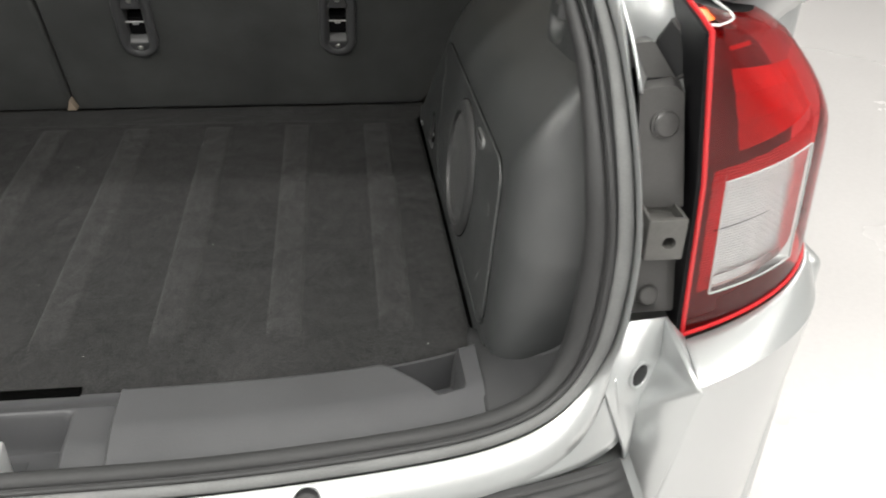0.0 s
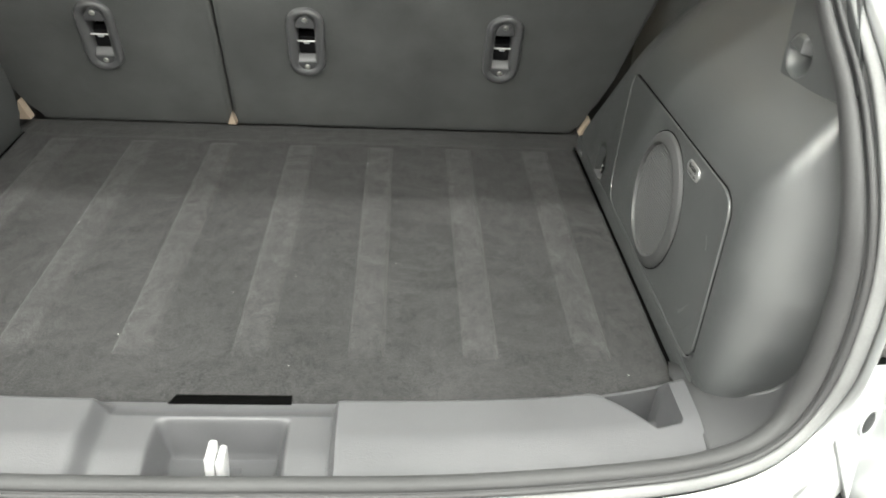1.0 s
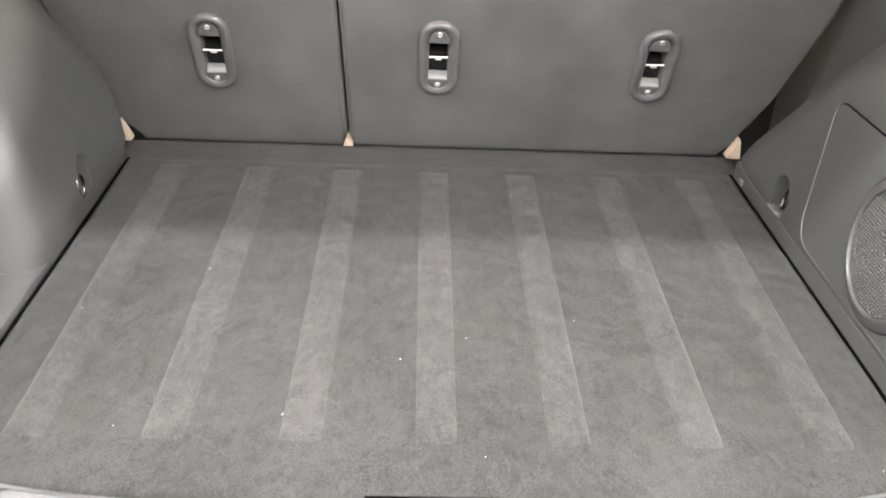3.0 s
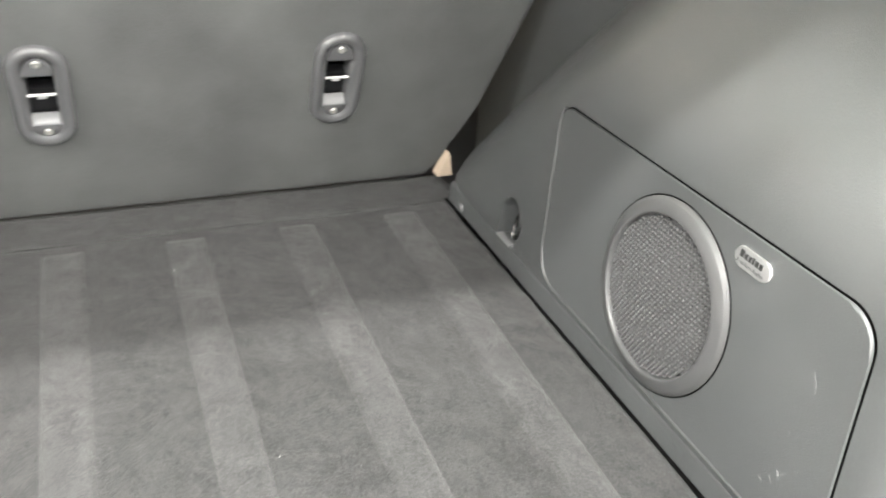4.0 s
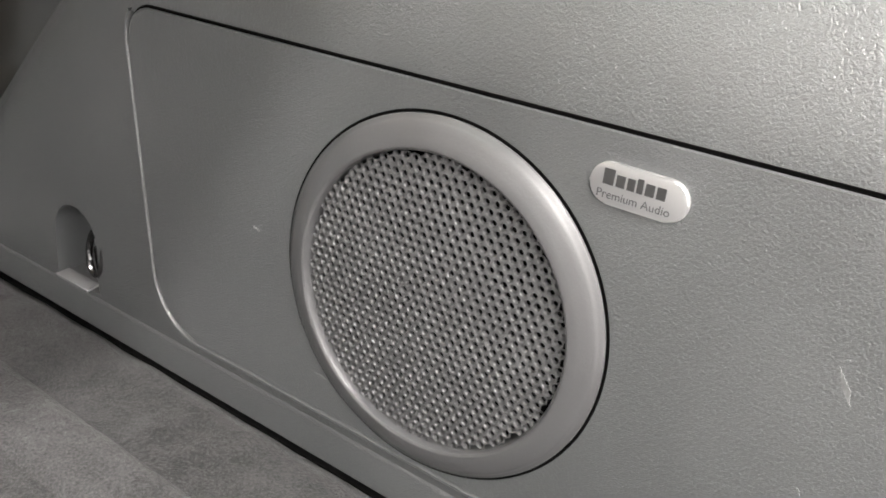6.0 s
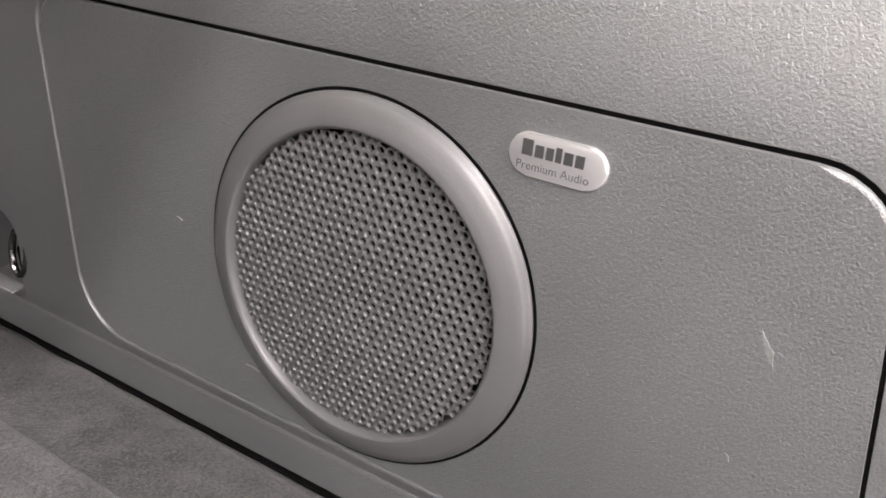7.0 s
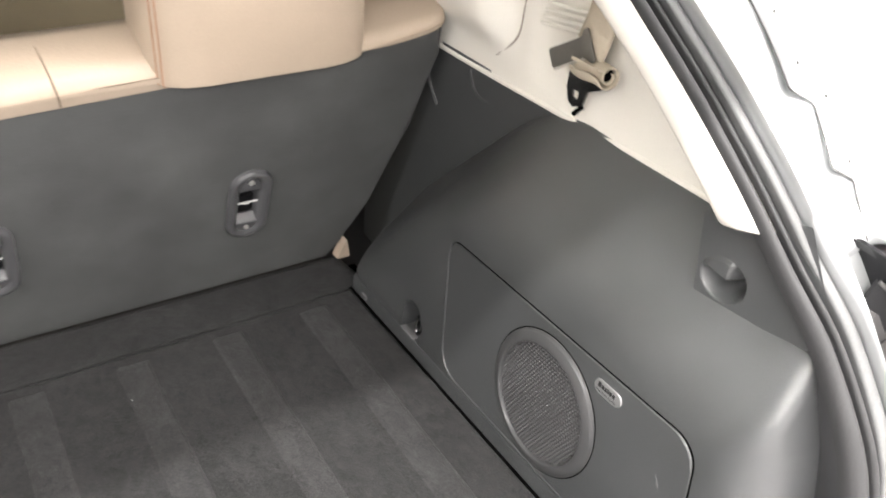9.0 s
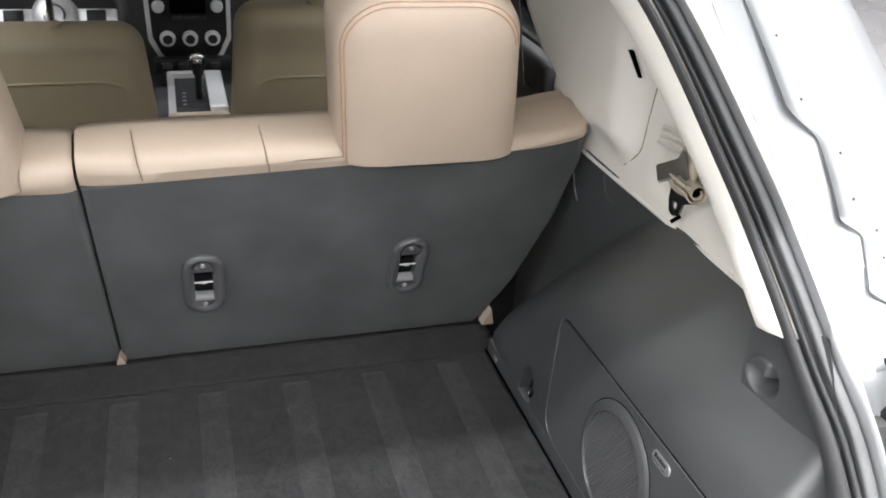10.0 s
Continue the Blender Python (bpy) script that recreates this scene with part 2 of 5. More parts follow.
def prism(bm, loop, depth, bevel=0.0, seg=2):
    """Extrudes a closed loop of points by the vector depth."""
    depth = Vector(depth)
    a = [bm.verts.new(p) for p in loop]
    b = [bm.verts.new(Vector(p) + depth) for p in loop]
    fa = bm.faces.new(a)
    fb = bm.faces.new(b[::-1])
    n = len(a)
    for i in range(n):
        bm.faces.new((a[i], b[i], b[(i + 1) % n], a[(i + 1) % n]))
    if bevel:
        es = list(fb.edges)
        bmesh.ops.bevel(bm, geom=es, offset=bevel, segments=seg, profile=0.5, affect="EDGES")
    return bm


def prismed(loop, depth, bevel=0.0, seg=2):
    return prism(bmesh.new(), loop, depth, bevel, seg)


def grid(f, nu, nv, bm=None, closed_u=False):
    """A sheet of nu x nv cells from f(u, v) with u and v from 0 to 1."""
    bm = bm or bmesh.new()
    rows = [[bm.verts.new(f(i / nu, j / nv)) for j in range(nv + 1)] for i in range(nu if closed_u else nu + 1)]
    for i in range(nu):
        a, b = rows[i], rows[(i + 1) % len(rows)]
        for j in range(nv):
            bm.faces.new((a[j], b[j], b[j + 1], a[j + 1]))
    return bm


def thicken(ob, d, offset=-1):
    m = ob.modifiers.new("thickness", "SOLIDIFY")
    m.thickness, m.offset = d, offset
    return ob


def lathe(profile, n=64, closed=False):
    """Turns a profile of (radius, height) round the z axis."""
    bm = bmesh.new()
    rows = []
    for k in range(n):
        a = 2 * math.pi * k / n
        rows.append([bm.verts.new((r * math.cos(a), r * math.sin(a), h)) for r, h in profile])
    m = len(profile)
    for k in range(n):
        a, b = rows[k], rows[(k + 1) % n]
        for j in range(m if closed else m - 1):
            bm.faces.new((a[j], b[j], b[(j + 1) % m], a[(j + 1) % m]))
    return bm


def spline(pts, n):
    """A smooth run of n + 1 points through the given ones."""
    pts = [Vector(p) for p in pts]
    ext = [2 * pts[0] - pts[1], *pts, 2 * pts[-1] - pts[-2]]
    out, m = [], len(pts) - 1
    for k in range(n + 1):
        s = k / n * m
        i = min(int(s), m - 1)
        u = s - i
        p0, p1, p2, p3 = ext[i:i + 4]
        out.append(0.5 * (2 * p1 + (p2 - p0) * u + (2 * p0 - 5 * p1 + 4 * p2 - p3) * u * u + (3 * p1 - p0 - 3 * p2 + p3) * u ** 3))
    return out


def sweep(path, profile, back, closed=True, ends=True):
    """Carries a profile of (out, back) along a path; back gives the second direction at each point."""
    bm = bmesh.new()
    rows, n = [], len(path)
    for k, p in enumerate(path):
        t = (path[min(k + 1, n - 1)] - path[max(k - 1, 0)]).normalized()
        b = Vector(back(p)) if callable(back) else Vector(back)
        b = (b - t * b.dot(t)).normalized()
        o = t.cross(b).normalized()
        rows.append([bm.verts.new(p + o * u + b * v) for u, v in profile])
    m = len(profile)
    for a, b in zip(rows, rows[1:]):
        for j in range(m if closed else m - 1):
            bm.faces.new((a[j], b[j], b[(j + 1) % m], a[(j + 1) % m]))
    if closed and ends:
        bm.faces.new(rows[0][::-1])
        bm.faces.new(rows[-1])
    return bm


def tube(path, r, n=10, ends=True):
    prof = [(r * math.cos(2 * math.pi * k / n), r * math.sin(2 * math.pi * k / n)) for k in range(n)]
    path = [Vector(p) for p in path]
    t = path[-1] - path[0]
    ref = Vector((0, 0, 1)) if abs(t.normalized().z) < 0.8 else Vector((0, 1, 0))
    return sweep(path, prof, ref, True, ends)


def rounded_loop(corners, n=6):
    """A closed flat loop (2D) with rounded corners: corners are (x, y, radius)."""
    out, m = [], len(corners)
    for i in range(m):
        p, q, s = Vector(corners[i - 1][:2]), Vector(corners[i][:2]), Vector(corners[(i + 1) % m][:2])
        r = corners[i][2]
        a, b = (p - q).normalized(), (s - q).normalized()
        ang = a.angle(b)
        d = min(r / math.tan(ang / 2), (p - q).length * 0.49, (s - q).length * 0.49)
        r = d * math.tan(ang / 2)
        c = q + (a + b).normalized() * (r / math.sin(ang / 2))
        p0, p1 = q + a * d - c, q + b * d - c
        t0, sw = math.atan2(p0.y, p0.x), p0.angle_signed(p1)
        out += [(c.x + r * math.cos(t0 - sw * k / n), c.y + r * math.sin(t0 - sw * k / n)) for k in range(n + 1)]
    return out


def step(a, b, x):
    t = min(1.0, max(0.0, (x - a) / (b - a)))
    return t * t * (3 - 2 * t)


MIRROR = Matrix.Diagonal((-1, 1, 1, 1))


def mirrored(ob):
    """The same thing for the other side of the car, with its own mesh."""
    made = {}
    for o in (ob, *ob.children_recursive):
        c = o.copy()
        if o.data:
            c.data = o.data.copy()
            world_m = MIRROR @ o.matrix_basis
            c.data.transform(world_m)
            c.data.flip_normals()
            c.matrix_basis = Matrix()
        scene.collection.objects.link(c)
        made[o] = c
        c.parent = made.get(o.parent, o.parent)
    return made[ob]


# ---------------------------------------------------------------- the hall round the car
g = part("ground", boxed((-9, -8, GROUND - 0.2), (9, 9, GROUND)), FLOOR_M)
tagged(g, "pale polished showroom floor with soft reflections", "floor", kind="structure")
for nm, lo, hi in [("wall_north", (-9.2, 9, GROUND), (9.2, 9.2, CEIL)), ("wall_west", (-9.2, -8, GROUND), (-9, 9, CEIL))]:
    tagged(part(nm, boxed(lo, hi), WALL_M), "plain white showroom wall", "wall", kind="structure")


def glazed_wall(nm, win, turn, half, w0, w1, z0, z1):
    """A wall with one long window, built along x and turned into place."""
    bm = bmesh.new()
    for lo, hi in (((-half, 0, GROUND), (w0, 0.2, CEIL)), ((w1, 0, GROUND), (half, 0.2, CEIL)), ((w0, 0, GROUND), (w1, 0.2, z0)), ((w0, 0, z1), (w1, 0.2, CEIL))):
        box(bm, lo, hi)
    tagged(part(nm, bm, WALL_M, at=turn), "plain white showroom wall with an added long window", "wall", kind="structure")
    w = thing(win, "long unseen window with white frame, added for a fill lamp", "window", kind="structure")
    w.matrix_world = turn
    n = 5
    for k in range(n + 1):
        x = w0 + (w1 - w0) * k / n
        part("mullion", boxed((x - 0.03, 0.08, z0), (x + 0.03, 0.14, z1), 0.004), WALL_M, w)
    for k in range(n):
        xa, xb = w0 + (w1 - w0) * k / n + 0.03, w0 + (w1 - w0) * (k + 1) / n - 0.03
        part("pane", boxed((xa, 0.105, z0), (xb, 0.113, z1)), CLEAR_GLASS, w).visible_shadow = False


# unseen windows, added so the fill lamps have an opening
glazed_wall("wall_south", "window_1", pose(0, -8.2, 0), 9.2, -6.05, 6.05, -0.5, 1.95)
glazed_wall("wall_east", "window_2", pose(9.2, 0.5, 0, 0, 0, 90), 8.5, -7.05, 0.05, -0.5, 1.95)
tagged(part("ceiling", boxed((-9.2, -8.2, CEIL), (9.2, 9.2, CEIL + 0.2)), WALL_M), "plain white showroom ceiling", "ceiling", kind="structure")
for row_y, _ in LAMP_ROWS:
    tr = thing("ceiling_light", "long white tube light on the ceiling", "ceiling light", group="tube lights on the ceiling")
    tr.location = (0, row_y, CEIL)
    part("housing", boxed((-4.55, -0.11, -0.05), (4.55, 0.11, 0), 0.01), WALL_M, tr)

# ---------------------------------------------------------------- opening seal and painted body
SEAL_HALF = [(0, -0.185, 0.018), (0.20, -0.183, 0.019), (0.371, -0.170, 0.022), (0.462, -0.156, 0.027), (0.518, -0.140, 0.044),
             (0.547, -0.128, 0.090), (0.557, -0.121, 0.185), (0.552, -0.103, 0.265), (0.546, -0.048, 0.345), (0.535, 0.006, 0.401),
             (0.526, 0.076, 0.468), (0.522, 0.170, 0.538), (0.504, 0.350, 0.665), (0.455, 0.48, 0.755), (0.33, 0.575, 0.81), (0.17, 0.62, 0.832), (0, 0.63, 0.838)]
right_run = spline(SEAL_HALF, 150)
LOOP = right_run + [Vector((-p.x, p.y, p.z)) for p in right_run[::-1][1:]]


def rearward(p):
    """The way out of the opening: rearward, and up where the gate leans."""
    k = step(0.30, 0.50, p.z)
    low = 1 - step(0.03, 0.12, p.z)
    return (0.25 * p.x * (1 - k), -1.0, 0.25 + 0.55 * k + 0.9 * low)


def seal_face(p):
    """The seal itself looks rearward and a little towards the middle of the car."""
    w = Vector(rearward(p))
    w.x -= 0.50 * max(-1.0, min(1.0, p.x / 0.5)) * step(0.04, 0.12, p.z)
    return w


def loop_frame(i):
    p, t = LOOP[i], (LOOP[min(i + 1, len(LOOP) - 1)] - LOOP[max(i - 1, 0)]).normalized()
    b = seal_face(p)
    b = (b - t * b.dot(t)).normalized()
    return p, t.cross(b).normalized(), b


def seal_size(p):
    return 0.68 + 0.27 * step(0.03, 0.12, p.z)


def seal_sweep(profile, keep=0.0, slim=0.0, lift=0.0):
    """Sweeps a section round the opening; up the pillars it grows slimmer towards its kept edge."""
    bm = bmesh.new()
    rows = []
    for i in range(len(LOOP)):
        p, o, b = loop_frame(i)
        k = slim * step(0.16, 0.46, p.z)
        rise = lift * (1 - step(0.20, 0.34, p.z))
        rows.append([bm.verts.new(p + (o * (u + (keep - u) * k) + b * (v + rise)) * seal_size(p)) for u, v in profile])
    n = len(profile)
    for ra, rb in zip(rows, rows[1:]):
        for j in range(n):
            bm.faces.new((ra[j], rb[j], rb[(j + 1) % n], ra[(j + 1) % n]))
    return bm


seal = thing("weather_seal", "grey rubber weather seal round the tailgate opening", "seal", kind="structure")
BULB = [(-0.013, -0.008), (-0.0125, -0.001), (-0.010, 0.0050), (-0.005, 0.0092), (0.001, 0.0105), (0.006, 0.0098), (0.0092, 0.0072), (0.0104, 0.0030), (0.0104, -0.010), (0.0, -0.012)]
part("bulb", seal_sweep(BULB, 0.0104, 0.50), RUBBER, seal, angle=60)
# dark strip in the valleys: the grooves' shade is in its colour
part("groove", seal_sweep([(0.0100, -0.012), (0.0100, -0.0040), (0.0280, -0.0040), (0.0280, -0.012)], lift=0.0106), RUBBER_DARK, seal, "dark strip for the shade in the grooves between bulb and lip")
part("rib", seal_sweep([(0.0118, -0.010), (0.0118, 0.0076), (0.0132, 0.0096), (0.0160, 0.0103), (0.0184, 0.0098), (0.0196, 0.0078), (0.0196, -0.010)], 0.0160, 0.45), RUBBER, seal, angle=60)
part("lip", seal_sweep([(0.0202, -0.008), (0.0202, 0.0064), (0.0212, 0.0084), (0.0235, 0.0094), (0.0290, 0.0094), (0.0335, 0.0084), (0.0358, 0.0056), (0.0366, -0.008)], 0.0366, 0.34), RUBBER_LIT, seal, "outer lip, painted paler for the light from the rear", angle=50)

FLANGE = [(0.0, -0.014), (0.03, 0.001), (0.18, 0.004), (0.45, 0.0035), (0.75, -0.001), (1.0, -0.012), (1.0, -0.05)]
FLANGE_TOP = [(0.0, -0.014), (0.03, 0.017), (0.22, 0.0215), (0.55, 0.0185), (0.86, 0.0140), (1.0, 0.007), (1.0, -0.05)]
FLANGE_UP = [(0.0, -0.014), (0.03, 0.007), (0.30, 0.013), (0.62, 0.018), (0.86, 0.019), (1.0, 0.013), (1.0, -0.05)]


def flange_sheet(u, v):
    """Narrow beside the lamps, broad along the sill and the roof."""
    i = int(round(u * (len(LOOP) - 1)))
    p, o, b = loop_frame(i)
    w = 0.006 + 0.036 * (1 - step(0.02, 0.10, p.z)) + 0.013 * step(0.33, 0.42, p.z)
    (k, h), (k2, h2) = FLANGE[int(round(v * 6))], FLANGE_UP[int(round(v * 6))]
    up = step(0.03, 0.11, p.z)
    k3, h3 = FLANGE_TOP[int(round(v * 6))]
    high = step(0.36, 0.46, p.z)
    k2, h2 = k2 + (k3 - k2) * high, h2 + (h3 - h2) * high
    k, h = k + (k2 - k) * up, h + (h2 - h) * up
    return p + o * (0.0372 * seal_size(p) + w * k) + b * h * seal_size(p)


flange = part("opening_flange", grid(flange_sheet, len(LOOP) - 1, 6), SILVER, angle=50)
tagged(flange, "silver painted flange round the tailgate opening", "car body", kind="structure")


def cut(ob, cutters):
    """Takes solids out of a mesh object, and keeps the result as plain mesh."""
    for bm in cutters:
        bmesh.ops.recalc_face_normals(bm, faces=bm.faces[:])
        me = bpy.data.meshes.new("cutter")
        bm.to_mesh(me)
        bm.free()
        tool = new("cutter", me)
        mod = ob.modifiers.new("cut", "BOOLEAN")
        mod.operation, mod.solver, mod.object = "DIFFERENCE", "EXACT", tool
        bpy.context.view_layer.update()
        got = bpy.data.meshes.new_from_object(ob.evaluated_get(bpy.context.evaluated_depsgraph_get()))
        ob.modifiers.clear()
        ob.data = got
        bpy.data.objects.remove(tool)
    b2 = bmesh.new()
    b2.from_mesh(ob.data)
    sharpen(b2, 32)
    for f in b2.faces:
        if f.calc_area() > 0.004:
            f.smooth = False
    b2.to_mesh(ob.data)
    b2.free()
    return ob


# ---------------------------------------------------------------- load floor


def mat_front(x):
    return -0.052 + 0.047 * min(1.0, abs(x) / 0.476) ** 4


mat_thing = thing("cargo_mat", "charcoal carpeted load floor with pressed ribs", "cargo mat")


def mat_top(u, v):
    x = (u - 0.5) * 0.946
    y0 = mat_front(x)
    y = y0 + (0.645 - y0) * v
    edge = min((0.4730 - abs(x)), y - y0, 0.645 - y)
    z = -0.003 * (1 - step(0, 0.006, edge)) + 0.0013 * noise.noise(Vector((x * 9, y * 7, 0))) + 0.0012 * noise.noise(Vector((x * 22, y * 38, 3)))
    return (x, y, z)


sheet = part("carpet", grid(mat_top, 120, 90), CARPET, mat_thing)
thicken(sheet, 0.018)


def rib(cx):
    def f(u, v):
        hw = 0.0235 * (0.93 + 0.07 * v)
        x = cx * (0.985 + 0.015 * v) - 0.004 * (1 - v) + (u - 0.5) * 2 * hw
        y = 0.026 + 0.598 * v
        e = min(u, 1 - u) * 2 * hw
        ey = min(v, 1 - v) * 0.6
        z = -0.0012 + 0.0046 * step(0, 0.006, min(e, ey)) + 0.0013 * noise.noise(Vector((x * 9, y * 7, 0))) + 0.0012 * noise.noise(Vector((x * 22, y * 38, 3)))
        return (x, y, z)
    return grid(f, 14, 70)


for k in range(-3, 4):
    part("rib", rib(0.1323 * k), CARPET_RIB, mat_thing)
flap = part("fold_flap", grid(lambda u, v: ((u - 0.5) * 1.02, 0.6465 + 0.125 * v, -0.004 - 0.006 * step(0, 0.15, v) - 0.016 * v + 0.0012 * noise.noise(Vector((u * 12, v * 3, 1)))), 60, 10), CARPET, mat_thing)
thicken(flap, 0.012)
rng = random.Random(7)
lint = bmesh.new()
for _ in range(11):
    lx, ly, lr = rng.uniform(-0.44, 0.44), rng.uniform(-0.03, 0.58), rng.uniform(0.0004, 0.0009)
    la = rng.uniform(0, 3.14)
    prism(lint, [(lx + lr * math.cos(la), ly + lr * math.sin(la), 0.003), (lx - 0.4 * lr * math.sin(la), ly + 0.4 * lr * math.cos(la), 0.003), (lx - lr * math.cos(la), ly - lr * math.sin(la), 0.003), (lx + 0.4 * lr * math.sin(la), ly - 0.4 * lr * math.cos(la), 0.003)], (0, 0, 0.0012))
tagged(part("lint", lint, CHIP_M, mat_thing), "pale specks of lint", kind="stuff")
# flat black piece in place of the dark slot at the mat's front
strap = part("pull_strap", prismed([(-0.0735, -0.0560, 0.0), (0.0525, -0.0560, 0.0), (0.0515, -0.0415, 0.0), (-0.0675, -0.0415, 0.0)], (0, 0, 0.0032), 0.0006), GAP, mat_thing, "flat black piece standing in for the slot in the mat's front edge")
# black strips painted in for the shaded gap along both mat edges
for sx in (-1, 1):
    part("edge_seal", boxed((min(sx * 0.4722, sx * 0.4766), 0.0, -0.020), (max(sx * 0.4722, sx * 0.4766), 0.650, -0.0012), 0.001), GAP, mat_thing, "black strip standing in for the shade in the mat's edge gap")
# solid near-black block in place of the unlit hollow under the floor
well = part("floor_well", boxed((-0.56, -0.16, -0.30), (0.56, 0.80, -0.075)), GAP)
tagged(well, "near-black block under the load floor, shade put into its colour", "floor", kind="structure")

# ---------------------------------------------------------------- scuff plate on the sill


def sill_rear(x):
    return -0.186 + 0.031 * (abs(x) / 0.462) ** 3.2


def sill_height(x, y, t):
    ax = abs(x)
    h = 0.002 + 0.027 * step(0, 0.22, t) - 0.013 * step(0.55, 1.0, t)
    rec = step(-0.140, -0.120, x) * (1 - step(0.096, 0.103, x))
    h -= 0.020 * rec * step(0.0, 0.2, t) * (1 - step(0.88, 0.93, t))
    pk = step(-0.078, -0.062, x) * (1 - step(0.040, 0.056, x)) * (1 - step(-0.095, -0.084, y)) * step(-0.170, -0.160, y)
    h -= 0.046 * pk
    yc = mat_front(x) - 0.020 - 0.072 * min(1.0, max(0.0, (ax - 0.345) / 0.072)) ** 1.5
    h -= 0.052 * step(0.0, 0.026, y - yc) * (1 - step(0.4425, 0.4465, ax)) * step(0.345, 0.352, ax)
    return h


def sill_sheet(u, v):
    x = (u - 0.5) * 0.93
    y0, y1 = mat_front(x) - 0.0015, sill_rear(x)
    y = y0 + (y1 - y0) * v
    return (x, y, sill_height(x, y, v))


sill = thing("scuff_plate", "scuffed dark grey plastic sill plate with latch pocket", "scuff plate")
part("plate", grid(sill_sheet, 465, 96), PLASTIC_SILL, sill, angle=50)
part("front_lip", sweep([Vector((x, mat_front(x) - 0.0015, 0.0)) for x in np.linspace(-0.465, 0.465, 60)], [(0, 0.002), (0.004, 0.002), (0.004, -0.08), (0, -0.08)], (0, 0, 1), True), PLASTIC_SILL, sill)
part("rear_lip", sweep([Vector((x, sill_rear(x) - 0.001, 0.0)) for x in np.linspace(-0.465, 0.465, 60)], [(0, 0.0155), (0.003, 0.0145), (0.003, -0.06), (0, -0.06)], (0, 0, 1), True), PLASTIC_SILL, sill)

for x0, x1, dy, w in ((0.108, 0.150, -0.0035, 0.0010), (0.156, 0.200, -0.0040, 0.0008), (0.330, 0.342, -0.0035, 0.0007), (-0.205, -0.190, -0.0035, 0.0007), (0.118, 0.121, -0.085, 0.0015)):
    y = mat_front((x0 + x1) / 2) + dy
    part("chip", boxed((x0, y - w, 0.0005), (x1, y + w, 0.0030), 0.0004), CHIP_M, sill, "pale chipped edge")

striker = thing("latch_striker", "bright zinc tailgate striker loop in the sill pocket", "striker")
part("loop", boxed((-0.0180, -0.152, -0.042), (-0.0095, -0.122, 0.016), 0.003, 3), SATIN, striker, "bright zinc leg of the loop")
part("loop", boxed((-0.0085, -0.150, -0.042), (-0.0010, -0.122, 0.010), 0.003, 3), SATIN, striker, "bright zinc leg of the loop")
part("base", boxed((-0.030, -0.166, -0.044), (0.008, -0.105, -0.036), 0.002), PLASTIC_SILL, striker)
part("stub", boxed((0.012, -0.160, -0.042), (0.018, -0.155, -0.036), 0.001), GAP, striker)

# sill corners that rise into the pillars
SEAL_UP = spline([(0.463, -0.157, 0.013), (0.518, -0.141, 0.034), (0.546, -0.127, 0.088), (0.554, -0.120, 0.185), (0.549, -0.101, 0.265), (0.559, -0.050, 0.345), (0.564, 0.000, 0.395)], 60)
HUMP_UP = spline([(0.463, -0.008, 0.006), (0.492, -0.038, 0.018), (0.515, -0.057, 0.024), (0.541, -0.068, 0.036), (0.560, -0.077, 0.058), (0.569, -0.085, 0.095), (0.569, -0.087, 0.150), (0.567, -0.081, 0.205), (0.564, -0.070, 0.252), (0.560, -0.052, 0.295), (0.5565, -0.024, 0.330), (0.568, 0.010, 0.385)], 60)


def corner_sheet(u, v):
    a, b = HUMP_UP[min(60, int(u * 60 + 0.5))], SEAL_UP[min(60, int(u * 60 + 0.5))]
    v = (v * 13 - 1) / 12
    if v < 0:
        return a + Vector((0.006, 0.026, 0.0)) * (1 - step(0.66, 0.80, u)) + Vector((0.004, 0.002, 0.0)) * step(0.66, 0.80, u)
    p = a.lerp(b, v)
    k = min(1.0, u * 3.5)
    full = step(0.30, 0.48, u) * (1 - step(0.80, 0.95, u))
    sag = Vector((0.004, 0.004, -0.010)) * (1 - u * 0.6) * k * (1 - full) + Vector((-0.0045, -0.004, 0.0)) * full
    return p + sag * math.sin(math.pi * v) + Vector((0, 0, 0.013)) * ((1 - k) * math.sin(math.pi * v))


corner = thing("sill_corner_trim", "dark grey plastic corner trim sweeping up from the sill", "trim panel", kind="structure")
thicken(part("cover", grid(corner_sheet, 60, 13), CORNER_DIM, corner), 0.003)
# proud bead, paler than the cover, for the highlight line along the seam
part("edge_bead", tube([p + Vector((-0.0022, -0.0036, 0.0008)) for p in HUMP_UP[4:51]], 0.0021, 8), PLASTIC_SILL, corner)

# ---------------------------------------------------------------- side trims


def face_x(z):
    """The inner face of the wheel housing cover leans outwards a little."""
    return 0.4735 + 0.090 * z


def smax(a, b, k):
    h = max(k - abs(a - b), 0.0) / k
    return max(a, b) + h * h * k / 4


RIDGE_N = Vector((-0.578, 0.68, 0.73)).normalized()
SLOPE = Vector((0.567 - face_x(0.262), 0.350 - 0.262)).normalized()


